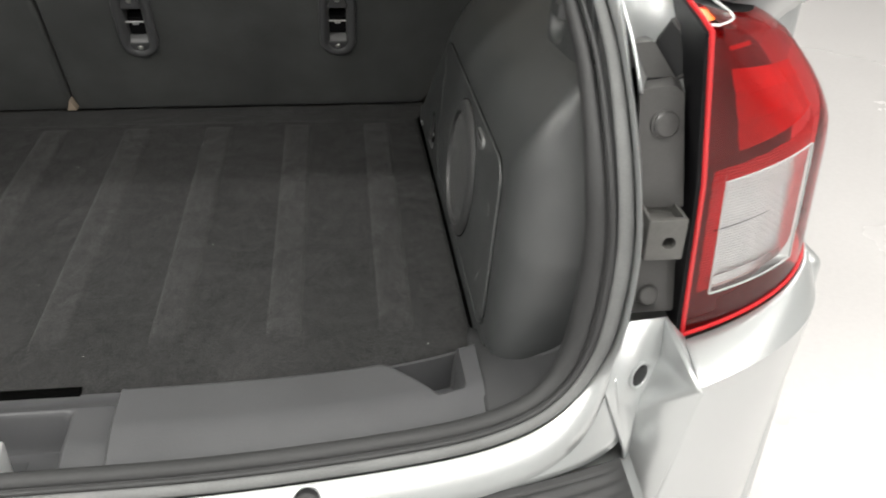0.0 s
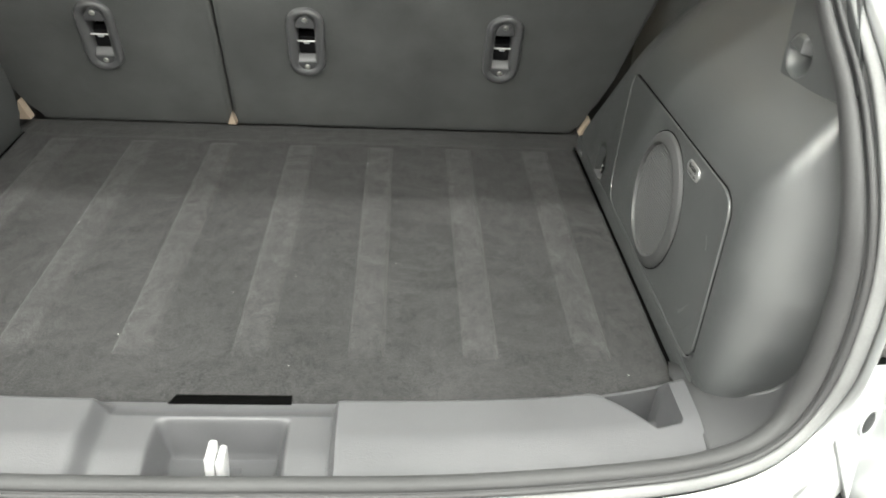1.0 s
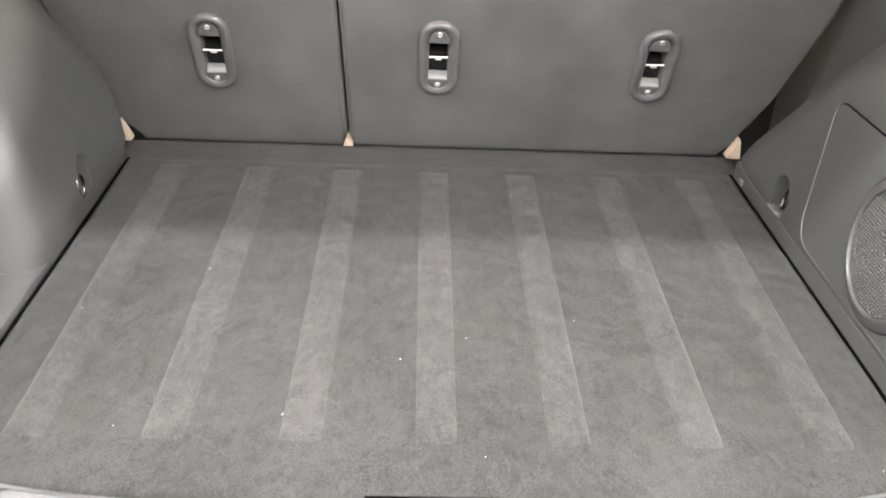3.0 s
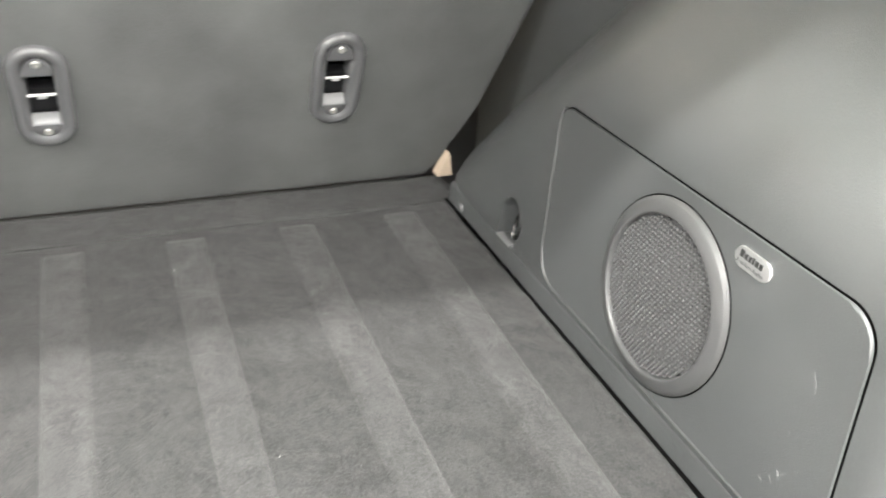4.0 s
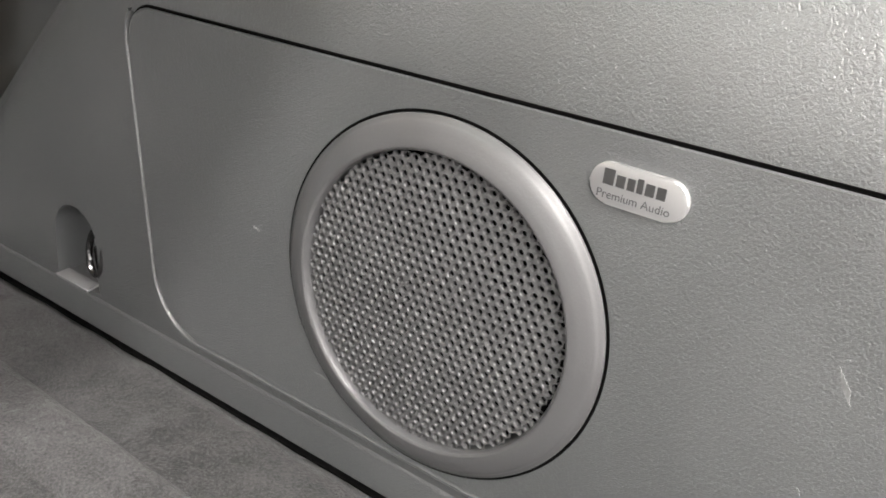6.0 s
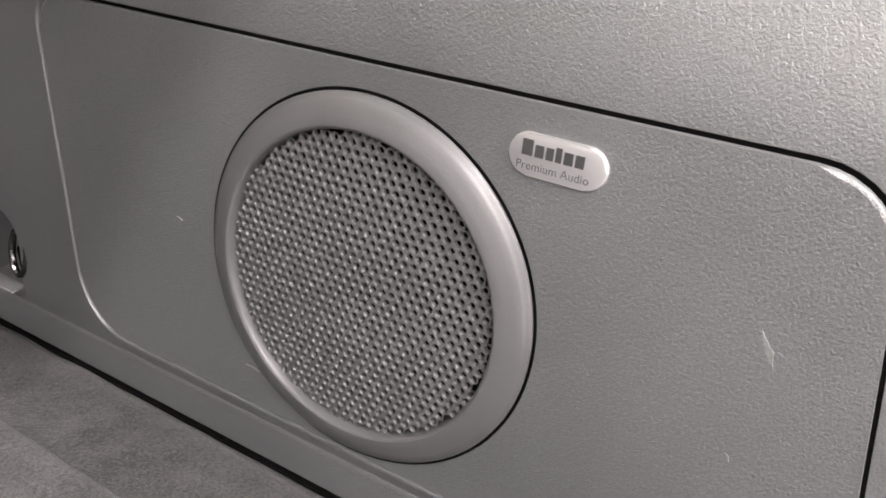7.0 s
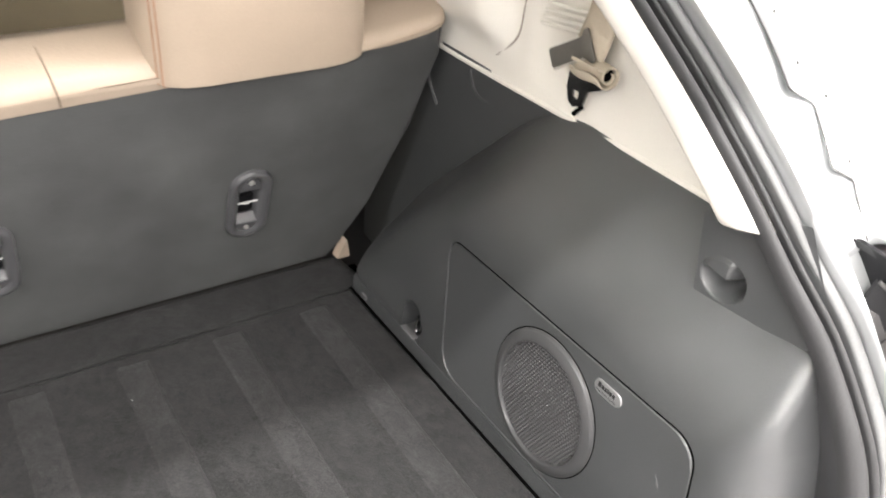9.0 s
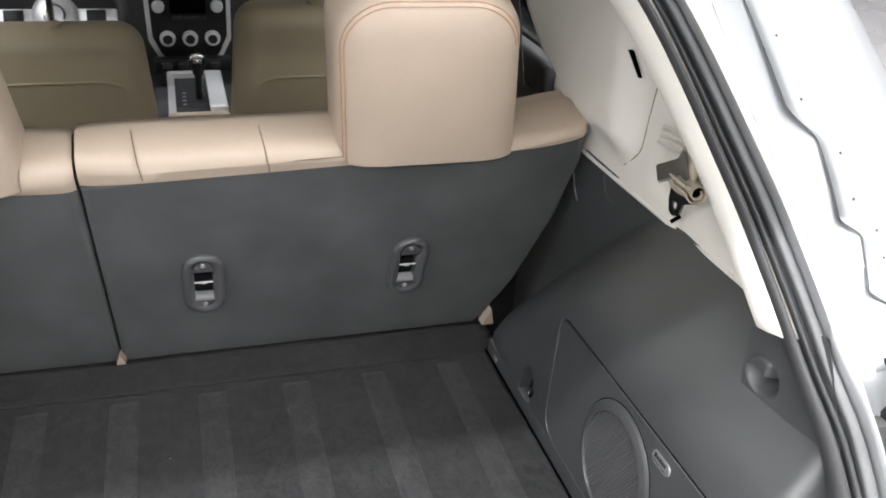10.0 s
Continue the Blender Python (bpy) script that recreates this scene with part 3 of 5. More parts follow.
def hump(p, rear_at, rim_x, ridge, brow):
    """Below zero inside the rounded wheel housing."""
    inner = face_x(p.z) + 0.0065 * (1 - step(0.018, 0.030, p.z)) - p.x
    slope = -(p.x - face_x(0.262)) * SLOPE.y + (p.z - brow(p.y)) * SLOPE.x
    shelf = p.z - 0.404
    front = (p - Vector(ridge)).dot(RIDGE_N)
    rear = rear_at(p.x, p.z) - p.y
    d = smax(smax(smax(inner, slope, 0.024), rear, 0.014 + 0.034 * (1 - step(0.215, 0.285, p.z))), front, 0.045)
    rim = ((p.x - rim_x) - 0.5 * (p.y - rear_at(0.56, 0) - 0.002) + 0.3 * (p.z - 0.26)) / 1.16
    return max(d, shelf, rim)


def housing(rear_at, rim_x, y_end, ridge, brow):
    """Closed loops at rising heights, each cast onto the rounded form."""
    def cast(start, way, reach):
        lo, hi = 0.0, reach
        for _ in range(22):
            mid = (lo + hi) / 2
            if hump(start + way * mid, rear_at, rim_x, ridge, brow) < 0:
                lo = mid
            else:
                hi = mid
        return start + way * lo

    bm = bmesh.new()
    rows = []
    yp = rear_at(0.56, 0) + 0.198
    for z in [-0.03, -0.01, 0.01, 0.03] + list(np.linspace(0.045, 0.4035, 104)):
        z = float(z)
        loop = [Vector((0.665, y_end, z))]
        loop += [cast(Vector((0.62, float(y), z)), Vector((-1, 0, 0)), 0.3) for y in np.linspace(y_end, yp, 66)]
        loop += [cast(Vector((0.62, yp, z)), Vector((math.cos(f), math.sin(f), 0)), 0.35) for f in np.linspace(math.pi, 1.5 * math.pi, 96)[1:]]
        loop.append(Vector((0.665, yp + 0.03, z)))
        rows.append([bm.verts.new(p) for p in loop])
    n = len(rows[0])
    for ra, rb in zip(rows, rows[1:]):
        for j in range(n):
            bm.faces.new((ra[j], ra[(j + 1) % n], rb[(j + 1) % n], rb[j]))
    bm.faces.new(rows[0][::-1])
    bm.faces.new(rows[-1])
    return bm


trim = thing("quarter_trim", "charcoal grained plastic wheel housing cover with speaker", "trim panel")


def rear_face(x, z):
    """A flat face that leans forwards, swings rearward towards the pillar and is tucked in at the foot."""
    foot = float(np.interp(z, [0, 0.020, 0.036, 0.058, 0.095, 0.150], [0.056, 0.050, 0.034, 0.025, 0.0125, 0.0]))
    swing = float(np.interp(z, [0.25, 0.33], [0.25, 0.14]))
    return -0.0935 + 0.18 * z - swing * (x - 0.485) + foot * float(np.interp(x, [0.485, 0.55], [0.40, 1.0]))


cover = part("cover", housing(rear_face, 0.572, 0.652, (0.495, 0.452, 0.240), lambda y: 0.262), PLASTIC, trim, angle=50)


def capsule(cy, z0, z1, r, n=10):
    return [(cy + r * math.cos(a), z1 - r + r * math.sin(a)) for a in np.linspace(0, math.pi, n)] + [(cy - r, z0), (cy + r, z0)]


pocket = prismed([(0.46, y, z) for y, z in capsule(0.474, 0.027, 0.082, 0.022)], (0.045, 0, 0))
cut(cover, [pocket])
part("tie_down_ring", tube(spline([(0.4800 + 0.003 * math.sin(a), 0.455 + 0.0072 * math.cos(a), 0.056 + 0.0145 * math.sin(a)) for a in np.linspace(0, 2 * math.pi, 16)], 40), 0.0022, 8), DARK_CHROME, trim, "dark chrome tie-down ring")
# lip in a paler colour than the cover
part("tie_down_lip", boxed((0.4736, 0.462, 0.0262), (0.484, 0.4965, 0.0282), 0.0008), CUP_M, trim, "pale lip of the tie-down pocket")
# black block in place of the dark slot; its shade is in the colour
part("tie_down_slot", boxed((0.4830, 0.452, 0.0285), (0.492, 0.464, 0.0560), 0.002), GAP, trim, "black block for the shaded slot behind the ring")

# access panel, with a near-black plate as its shadow gap
PANEL = [(0.4110, 0.2175, 0.016), (0.0030, 0.2225, 0.030), (-0.0215, 0.0355, 0.020), (0.3870, 0.0358, 0.036)]


def on_face(y, z, out):
    return Vector((face_x(z) - out, y, z))


def face_plate(corners, out, deep, bevel):
    loop = [on_face(y, z, -deep) for y, z in rounded_loop(corners, 8)]
    return prismed(loop, (-out - deep, 0, 0), bevel, 3)


GROOVE = [(0.4119, 0.2191, 0.017), (0.0014, 0.2242, 0.031), (-0.0233, 0.0344, 0.021), (0.3880, 0.0348, 0.037)]
gap_plate = part("panel_gap", face_plate(GROOVE, 0.0006, 0.004, 0), GAP, trim)
LIP = rounded_loop([(0.4138, 0.2207, 0.019), (-0.0004, 0.2258, 0.033), (-0.0253, 0.0328, 0.023), (0.3897, 0.0332, 0.039)], 8)
part("panel_lip", sweep([on_face(y, z, 0.0) for y, z in LIP[20:] + LIP[:5]], [(-0.0022, -0.001), (-0.0013, 0.0026), (-0.0003, 0.0034), (0.0006, 0.0032), (0.0013, 0.0022), (0.0017, -0.001)], (-1, 0, 0.09), True, False), PLASTIC, trim)
panel = part("access_panel", face_plate(PANEL, 0.0030, 0.004, 0.0017), PLASTIC, trim, angle=30)

# speaker
NRM = Vector((-1, 0, 0.090)).normalized()
SPK = Matrix.Translation(on_face(0.1985, 0.1232, 0.0026)) @ NRM.to_track_quat("Z", "Y").to_matrix().to_4x4()
for o in (gap_plate, panel, cover):
    cut(o, [prismed([SPK @ Vector((0.0735 * math.cos(a), 0.0735 * math.sin(a), -0.03)) for a in np.linspace(0, 2 * math.pi, 65)[:-1]], NRM * 0.04)])
part("speaker_gap", lathe([(0.0872, -0.001), (0.0872, 0.0006), (0.080, 0.0006)], 96), GAP, trim, at=SPK)
part("speaker_bezel", lathe([(0.0857, 0.0), (0.0857, 0.0014), (0.0851, 0.0022), (0.0841, 0.0026), (0.0833, 0.0036), (0.0822, 0.0044), (0.0800, 0.0053), (0.0765, 0.0067), (0.0735, 0.0076), (0.0722, 0.0077), (0.0712, 0.0071), (0.0706, 0.0058), (0.0703, 0.0040), (0.0702, -0.009)], 128), BEZEL, trim, "satin dark grey speaker bezel", angle=32, at=SPK)


def perforated(radius, pitch, hole):
    """A slightly domed round sheet with a staggered grid of real holes."""
    bm = bmesh.new()
    keys = {}

    def v(x, y, z):
        k = (round(x, 5), round(y, 5), round(z, 5))
        if k not in keys:
            keys[k] = bm.verts.new((x, y, z))
        return keys[k]

    dome = lambda x, y: 0.0022 * (1 - (x * x + y * y) / radius ** 2)
    hex_r = pitch / math.sqrt(3)
    nrow = int(radius / (pitch * 0.866)) + 2
    for j in range(-nrow, nrow + 1):
        for i in range(-nrow, nrow + 1):
            cx, cy = (i + 0.5 * (j % 2)) * pitch, j * pitch * 0.866
            if math.hypot(cx, cy) > radius - 0.0002:
                continue
            for k in range(6):
                a0, a1 = math.pi / 6 + k * math.pi / 3, math.pi / 6 + (k + 1) * math.pi / 3
                am = (a0 + a1) / 2
                o0 = (cx + hex_r * math.cos(a0), cy + hex_r * math.sin(a0))
                o1 = (cx + hex_r * math.cos(a1), cy + hex_r * math.sin(a1))
                hs = [(cx + hole * 1.32 * math.cos(a), cy + hole * 1.32 * math.sin(a)) for a in (a0, am, a1)]
                ms = [(cx + hole * math.cos(a), cy + hole * math.sin(a)) for a in (a0, am, a1)]
                z = dome(cx, cy)
                A, B = v(*o0, dome(*o0)), v(*o1, dome(*o1))
                H = [v(*h, z) for h in hs]
                M = [v(*h, z - 0.0007) for h in ms]
                D = [v(*h, z - 0.0022) for h in ms]
                bm.faces.new((A, B, H[1]))
                bm.faces.new((A, H[1], H[0]))
                bm.faces.new((B, H[2], H[1]))
                for k2 in (0, 1):
                    bm.faces.new((H[k2], H[k2 + 1], M[k2 + 1], M[k2]))
                    bm.faces.new((M[k2], M[k2 + 1], D[k2 + 1], D[k2]))
    return bm


part("speaker_grille", perforated(0.0702, 0.0047, 0.00142), BLACK_GRILLE, trim, "perforated grey metal speaker grille", at=SPK @ pose(0, 0, 0.0036))
# near-black cone, so the shade behind the grille holes is in its colour
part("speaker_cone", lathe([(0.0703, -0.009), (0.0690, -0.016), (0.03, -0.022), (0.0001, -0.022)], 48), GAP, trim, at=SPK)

# badge: a silver lozenge with a maker's mark as a plain bar and two readable words
BAD = Matrix.Translation(on_face(0.114, 0.2022, 0.0027)) @ Matrix(((0, 0.090, -1), (-1, 0, 0), (0, 1, 0.09))).to_4x4()
badge = part("badge", prismed([(x, y, -0.002) for x, y in rounded_loop([(-0.0195, 0.0081, 0.0080), (-0.0195, -0.0081, 0.0080), (0.0195, -0.0081, 0.0080), (0.0195, 0.0081, 0.0080)], 8)], (0, 0, 0.0040), 0.0009, 3), BADGE, trim, "silver oval audio badge", at=BAD)
bars = bmesh.new()
for x0, x1, y1 in [(-0.0140, -0.0097, 0.0056), (-0.0088, -0.0053, 0.0042), (-0.0044, -0.0014, 0.0042), (-0.0006, 0.0018, 0.0051), (0.0027, 0.0062, 0.0042), (0.0071, 0.0106, 0.0042)]:
    box(bars, (x0, -0.0004, 0.0019), (x1, y1, 0.00225))
part("mark_bar", bars, INK, badge, "black maker's mark").matrix_parent_inverse = Matrix()
txt = bpy.data.curves.new("words", "FONT")
txt.body, txt.size, txt.align_x, txt.extrude = "Premium Audio", 0.0046, "CENTER", 0.0001
tob = new("words", txt)
bpy.context.view_layer.update()
words_mesh = bpy.data.meshes.new_from_object(tob.evaluated_get(bpy.context.evaluated_depsgraph_get()))
bpy.data.objects.remove(tob)
words_mesh.materials.append(INK_GREY)
words = new("words", words_mesh)
words.matrix_world = pose(-0.0012, -0.0056, 0.0022)
words.parent = badge

# pale scuffs on the panel
for y0, z0, y1, z1, w in [(0.0325, 0.1640, 0.0256, 0.1510, 0.0011), (0.0300, 0.1600, 0.0262, 0.1530, 0.0012), (0.2645, 0.0562, 0.2556, 0.0558, 0.0007), (0.0215, 0.084, 0.027, 0.075, 0.0007), (0.013, 0.092, 0.017, 0.088, 0.0007), (0.312, 0.123, 0.307, 0.122, 0.0006), (0.0300, 0.0800, 0.0255, 0.0735, 0.0010), (0.0335, 0.0705, 0.0300, 0.0660, 0.0008), (0.0420, 0.0640, 0.0380, 0.0600, 0.0006), (0.0330, 0.1130, 0.0312, 0.1100, 0.0006), (0.1485, 0.0625, 0.1460, 0.0665, 0.0005)]:
    d = Vector((y1 - y0, z1 - z0)).normalized()
    nrm2 = Vector((-d.y, d.x)) * w
    loop = [on_face(y0, z0, 0.0028), on_face((y0 + y1) / 2 + nrm2.x, (z0 + z1) / 2 + nrm2.y, 0.0028), on_face(y1, z1, 0.0028), on_face((y0 + y1) / 2 - nrm2.x, (z0 + z1) / 2 - nrm2.y, 0.0028)]
    part("scuff", prismed(loop, (-0.0004, 0, 0)), DUST, trim, "pale scratch in the plastic")

# lip along the floor edge, end clip
part("floor_lip", prismed([(0.4764, -0.030, -0.03), (0.4764, -0.030, 0.0005), (0.4768, -0.030, 0.0040), (0.4772, -0.030, 0.0190), (0.4780, -0.030, 0.0225), (0.4802, -0.030, 0.0245), (0.490, -0.030, 0.0255), (0.490, -0.030, -0.03)], (0, 0.675, 0)), PLASTIC, trim)
part("clip", boxed((0.474, 0.600, 0.002), (0.500, 0.614, 0.011), 0.002), CUP_M, trim, "pale plastic clip")

# recessed forward cover beside the seat; raised tubes imitate crescent highlights of finger scoops
part("forward_cover", prismed([(0.601, 0.30, 0.384), (0.611, 0.86, 0.376), (0.611, 0.86, -0.06), (0.585, 0.30, -0.06)], (0.05, 0, 0)), PLASTIC, trim)
for pts in (((0.672, 0.328), (0.655, 0.300), (0.640, 0.284)), ((0.563, 0.364), (0.552, 0.344), (0.534, 0.335), (0.515, 0.336)), ((0.436, 0.370), (0.426, 0.352), (0.409, 0.343))):
    part("finger_scoop", tube(spline([(0.6075, y, z) for y, z in pts], 16), 0.0036, 8), PLASTIC, trim)

# hook plate at the pillar foot
hook_plate = thing("bag_hook_plate", "charcoal plastic plate with moulded bag hook", "bag hook")


def plate_point(y, z, out=0.0):
    return Vector((0.5363 - 0.0414 * y + 0.0517 * z - out, y, z))


hp = part("plate", prismed([plate_point(y, z, 0.0015) for y, z in rounded_loop([(0.091, 0.321, 0.008), (0.050, 0.325, 0.02), (-0.030, 0.337, 0.004), (-0.052, 0.352, 0.003), (0.003, 0.4400, 0.003), (0.104, 0.4060, 0.004)], 5)], (0.034, 0.022, -0.030), 0.0012), PLASTIC, hook_plate, angle=30)
BOWL = (0.0655, 0.3515, 0.0265, 0.0225)
rim_loop = [(BOWL[0] + BOWL[2] * math.cos(a), BOWL[1] + BOWL[3] * math.sin(a)) for a in np.linspace(0, 2 * math.pi, 49)[:-1]]
for holed in (hp, cover):
    cut(holed, [prismed([plate_point(y, z, 0.02) for y, z in rim_loop], (0.070, 0, 0))])


def bowl_sheet(u, v):
    """The scooped bowl, with the blunt finger of the hook standing in it."""
    a, r = 2 * math.pi * u, 0.0001 + v
    y, z = BOWL[0] + BOWL[2] * r * math.cos(a), BOWL[1] + BOWL[3] * r * math.sin(a)
    deep = 0.027 * (1 - step(0.42, 1.0, r))
    along = (0.096 - y) / 0.046
    off = abs(z - (0.3670 - 0.006 * min(1.0, along))) / (0.0165 - 0.0035 * min(1.0, along))
    raised = (1 - step(0.50, 1.10, off)) * (1 - step(0.74, 1.00, along))
    d = deep * (1 - raised) - 0.003 * raised * (1 - step(0.75, 1.0, r))
    return plate_point(y, z, 0.0006) + Vector((d, 0, 0))


part("hook_bowl", grid(bowl_sheet, 96, 40), PLASTIC, hook_plate, "scooped hook moulded in the plate", angle=75)

# plain housing on the other side: set further forward, with a flat ledge behind it
trim_l = thing("quarter_trim_plain", "charcoal grained plastic wheel housing cover with ledge", "trim panel")
cov_l = part("cover", housing(lambda x, z: 0.298 + 0.08 * z, 0.576, 0.652, (0.488, 0.560, 0.225), lambda y: min(0.30, 0.160 + 0.55 * (y - 0.30))), PLASTIC, trim_l, angle=50)
cov_l.data.transform(MIRROR)
cov_l.data.flip_normals()
cut(cov_l, [prismed([(-0.46, y, z) for y, z in capsule(0.480, 0.022, 0.083, 0.018)], (-0.045, 0, 0))])
part("tie_down_ring", tube(spline([(-0.4785, 0.462 + 0.010 * math.cos(a), 0.042 + 0.015 * math.sin(a)) for a in np.linspace(0, 2 * math.pi, 16)], 40), 0.0022, 8), DARK_CHROME, trim_l, "dark chrome tie-down ring")
part("ledge", boxed((-0.66, -0.10, -0.06), (-0.4805, 0.42, 0.004), 0.004), PLASTIC, trim_l)
part("foot_bead", tube(spline([(-0.66, 0.300, 0.006), (-0.567, 0.293, 0.006), (-0.524, 0.299, 0.006), (-0.497, 0.323, 0.006), (-0.486, 0.375, 0.006)], 30), 0.0022, 8), PLASTIC, trim_l, "pale rim at the foot of the cover")
part("side_wall", boxed((-0.70, -0.06, -0.06), (-0.63, 0.86, 0.404), 0.004), PLASTIC, trim_l)
mirrored(corner)

# ---------------------------------------------------------------- rear seats
UP = Vector((0, -0.4, 1)).normalized()
OUT = Vector((0, -1, -0.4)).normalized()
SEAT = Matrix(((1, 0, 0, 0), (0, UP.y, OUT.y, 0.766), (0, UP.z, OUT.z, 0), (0, 0, 0, 1)))


def seat_point(x, s, d):
    return SEAT @ Vector((x, s, d))


def bolster(x0, x1, s0, s1, depth, pinch0, pinch1, r=0.036, lift=0.0, tilt=0.0):
    """A stuffed leather roll along the top of a backrest."""
    prof = [(s0, 0.002), (s1 - r, 0.006)] + [(s1 - r + r * math.sin(a), 0.006 - r + r * math.cos(a)) for a in np.linspace(0.15, math.pi / 2, 7)] + [(s1 + 0.004, -depth * 0.6), (s1 - 0.02, -depth), (s0, -depth)]

    def f(u, v):
        k = u * 24
        e = max(math.exp(-k / 1.6) * pinch0, math.exp(-(24 - k) / 1.6) * pinch1)
        i = min(len(prof) - 1, int(round(v * (len(prof) - 1))))
        s, d = prof[i]
        s += tilt * u if i in (0, 1, len(prof) - 1) else lift * u * u
        cs, cd = (s0 + s1) / 2, -depth / 2
        s2 = s if i in (0, len(prof) - 1) else cs + (s - cs) * (1 - e)
        return seat_point(x0 + (x1 - x0) * u, s2, cd + (d - cd) * (1 - e))
    bm = grid(f, 24, len(prof) - 1)
    bmesh.ops.holes_fill(bm, edges=[e for e in bm.edges if len(e.link_faces) == 1])
    return bm


def seat_slab(loop, depth, bevel):
    bm = bmesh.new()
    prism(bm, [seat_point(x, s, -depth) for x, s in loop], OUT * depth, bevel, 4)
    return bm


def head_loop(x0, x1, t0, t1, s0, s1, inset, n=10):
    i = inset
    return rounded_loop([(x1 - i, s0, 0.002), (t1 - i, s1 - i, 0.085 - i), (t0 + i, s1 - i, 0.070 - i), (x0 + i, s0, 0.002)], n)


def head_block(x0, x1, t0, t1, s0, s1, depth):
    """A broad stuffed head restraint with a rounded top and soft edges."""
    rings = []
    for inset, d in ((0.060, 0.019), (0.034, 0.0165), (0.020, 0.0125), (0.011, 0.0075), (0.004, -0.002), (0.000, -0.014), (0.000, -depth + 0.02), (0.006, -depth)):
        rings.append([(x, y, d) for x, y in head_loop(x0, x1, t0, t1, s0, s1, inset)])
    bm = bmesh.new()
    vs = [[bm.verts.new(SEAT @ Vector(p)) for p in r] for r in rings]
    n = len(vs[0])
    bm.faces.new(vs[0])
    bm.faces.new(vs[-1][::-1])
    for ra, rb in zip(vs, vs[1:]):
        for j in range(n):
            bm.faces.new((ra[j], ra[(j + 1) % n], rb[(j + 1) % n], rb[j]))
    return bm


def head_stitching(parent, args):
    for inset, d in ((0.0075, 0.0042), (0.0120, 0.0092)):
        loop = head_loop(*args, inset, 14)
        part("piping", tube([SEAT @ Vector((x, y, d)) for x, y in loop[15:] + loop[:0]], 0.0008, 6), STITCH, parent, "row of rust-coloured stitching")


def latch(parent, x, s):
    """An oval child-seat anchor bezel in the back of a seat: ring, slot, bar, cup, two screws."""
    frame_m = SEAT @ Matrix.Translation((x, s + 0.002, 0.0))
    h, w = 0.039, 0.030

    def oval(k, z):
        top = [(w * k * math.cos(a), h + w * k * math.sin(a), z) for a in np.linspace(0, math.pi, 14)]
        low = [(w * k * math.cos(a), -h + w * k * math.sin(a), z) for a in np.linspace(math.pi, 2 * math.pi, 14)]
        return top + low
    rings = [oval(1.06, -0.002), oval(1.05, 0.003), oval(0.98, 0.0075), oval(0.86, 0.009), oval(0.66, 0.006), oval(0.50, 0.0015), oval(0.46, -0.020)]
    bm = bmesh.new()
    vs = [[bm.verts.new(p) for p in r] for r in rings]
    n = len(vs[0])
    for a, b in zip(vs, vs[1:]):
        for i in range(n):
            bm.faces.new((a[i], a[(i + 1) % n], b[(i + 1) % n], b[i]))
    bezel = part("latch_bezel", bm, LATCH_M, parent, "satin grey oval anchor bezel", angle=60, at=frame_m)
    inv = Matrix()

    def sub(name, bmx, m):
        o = mesh_object(name, bmx, m)
        o.parent, o.matrix_parent_inverse = bezel, inv
        return o
    sub("latch_end", prismed([(0.0165 * math.cos(a), 0.031 + 0.024 * math.sin(a), -0.004) for a in np.linspace(0.0, math.pi, 12)], (0, 0, 0.0085), 0.001), LATCH_M)
    sub("latch_end", prismed([(0.0165 * math.cos(a), -0.040 + 0.018 * math.sin(a), -0.004) for a in np.linspace(math.pi, 2 * math.pi, 12)], (0, 0, 0.0085), 0.001), LATCH_M)
    # near-black back plate gives the slot its shade
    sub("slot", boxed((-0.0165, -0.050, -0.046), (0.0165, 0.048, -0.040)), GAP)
    sub("bar", boxed((-0.0150, -0.0005, -0.002), (0.0150, 0.0022, 0.001), 0.001), LENS_WHITE)
    sub("striker_plate", boxed((-0.005, -0.007, -0.006), (0.005, -0.0025, -0.002), 0.001), SATIN)
    sub("backing", boxed((-0.0150, -0.034, -0.030), (0.0150, -0.001, -0.014)), BLACK)
    sub("cup", grid(lambda u, v: (-0.0145 + 0.029 * u, -0.042 + 0.010 * v, 0.0040 - 0.013 * v * v), 6, 6), CUP_M)
    for sy in (0.048, -0.0500):
        sub("screw", lathe([(0.0046, 0.004), (0.0046, 0.0058), (0.0036, 0.0066), (0.0020, 0.0066), (0.0016, 0.0058), (0.0001, 0.0058)], 14), STEEL).matrix_basis = Matrix.Translation((0, sy, 0))
    return bezel


def backrest(name, label, loop, panels, s_top, anchors):
    st = thing(name, label, "car seat")
    back = part("back_panel", seat_slab(loop, 0.10, 0.010), SEAT_FELT, st, "charcoal felt seat back", angle=50)
    for lx, lsy in anchors:
        hole = [(0.0172 * math.cos(a), 0.036 + 0.0172 * math.sin(a)) for a in np.linspace(0, math.pi, 12)] + [(0.0172 * math.cos(a), -0.036 + 0.0172 * math.sin(a)) for a in np.linspace(math.pi, 2 * math.pi, 12)]
        cut(back, [prismed([seat_point(lx + hx, lsy + hy, -0.05) for hx, hy in hole], OUT * 0.08)])
    for x0, x1, s0, a, b, lift, tilt in panels:
        wing = lift > 0.01
        part("top_roll", bolster(x0, x1, s0, s_top - (0.004 if wing else 0), 0.108 if wing else 0.10, a, b, r=0.020 if wing else 0.030, lift=lift, tilt=tilt), LEATHER, st, "tan leather top roll", angle=60)
    return st


S0 = 0.4145
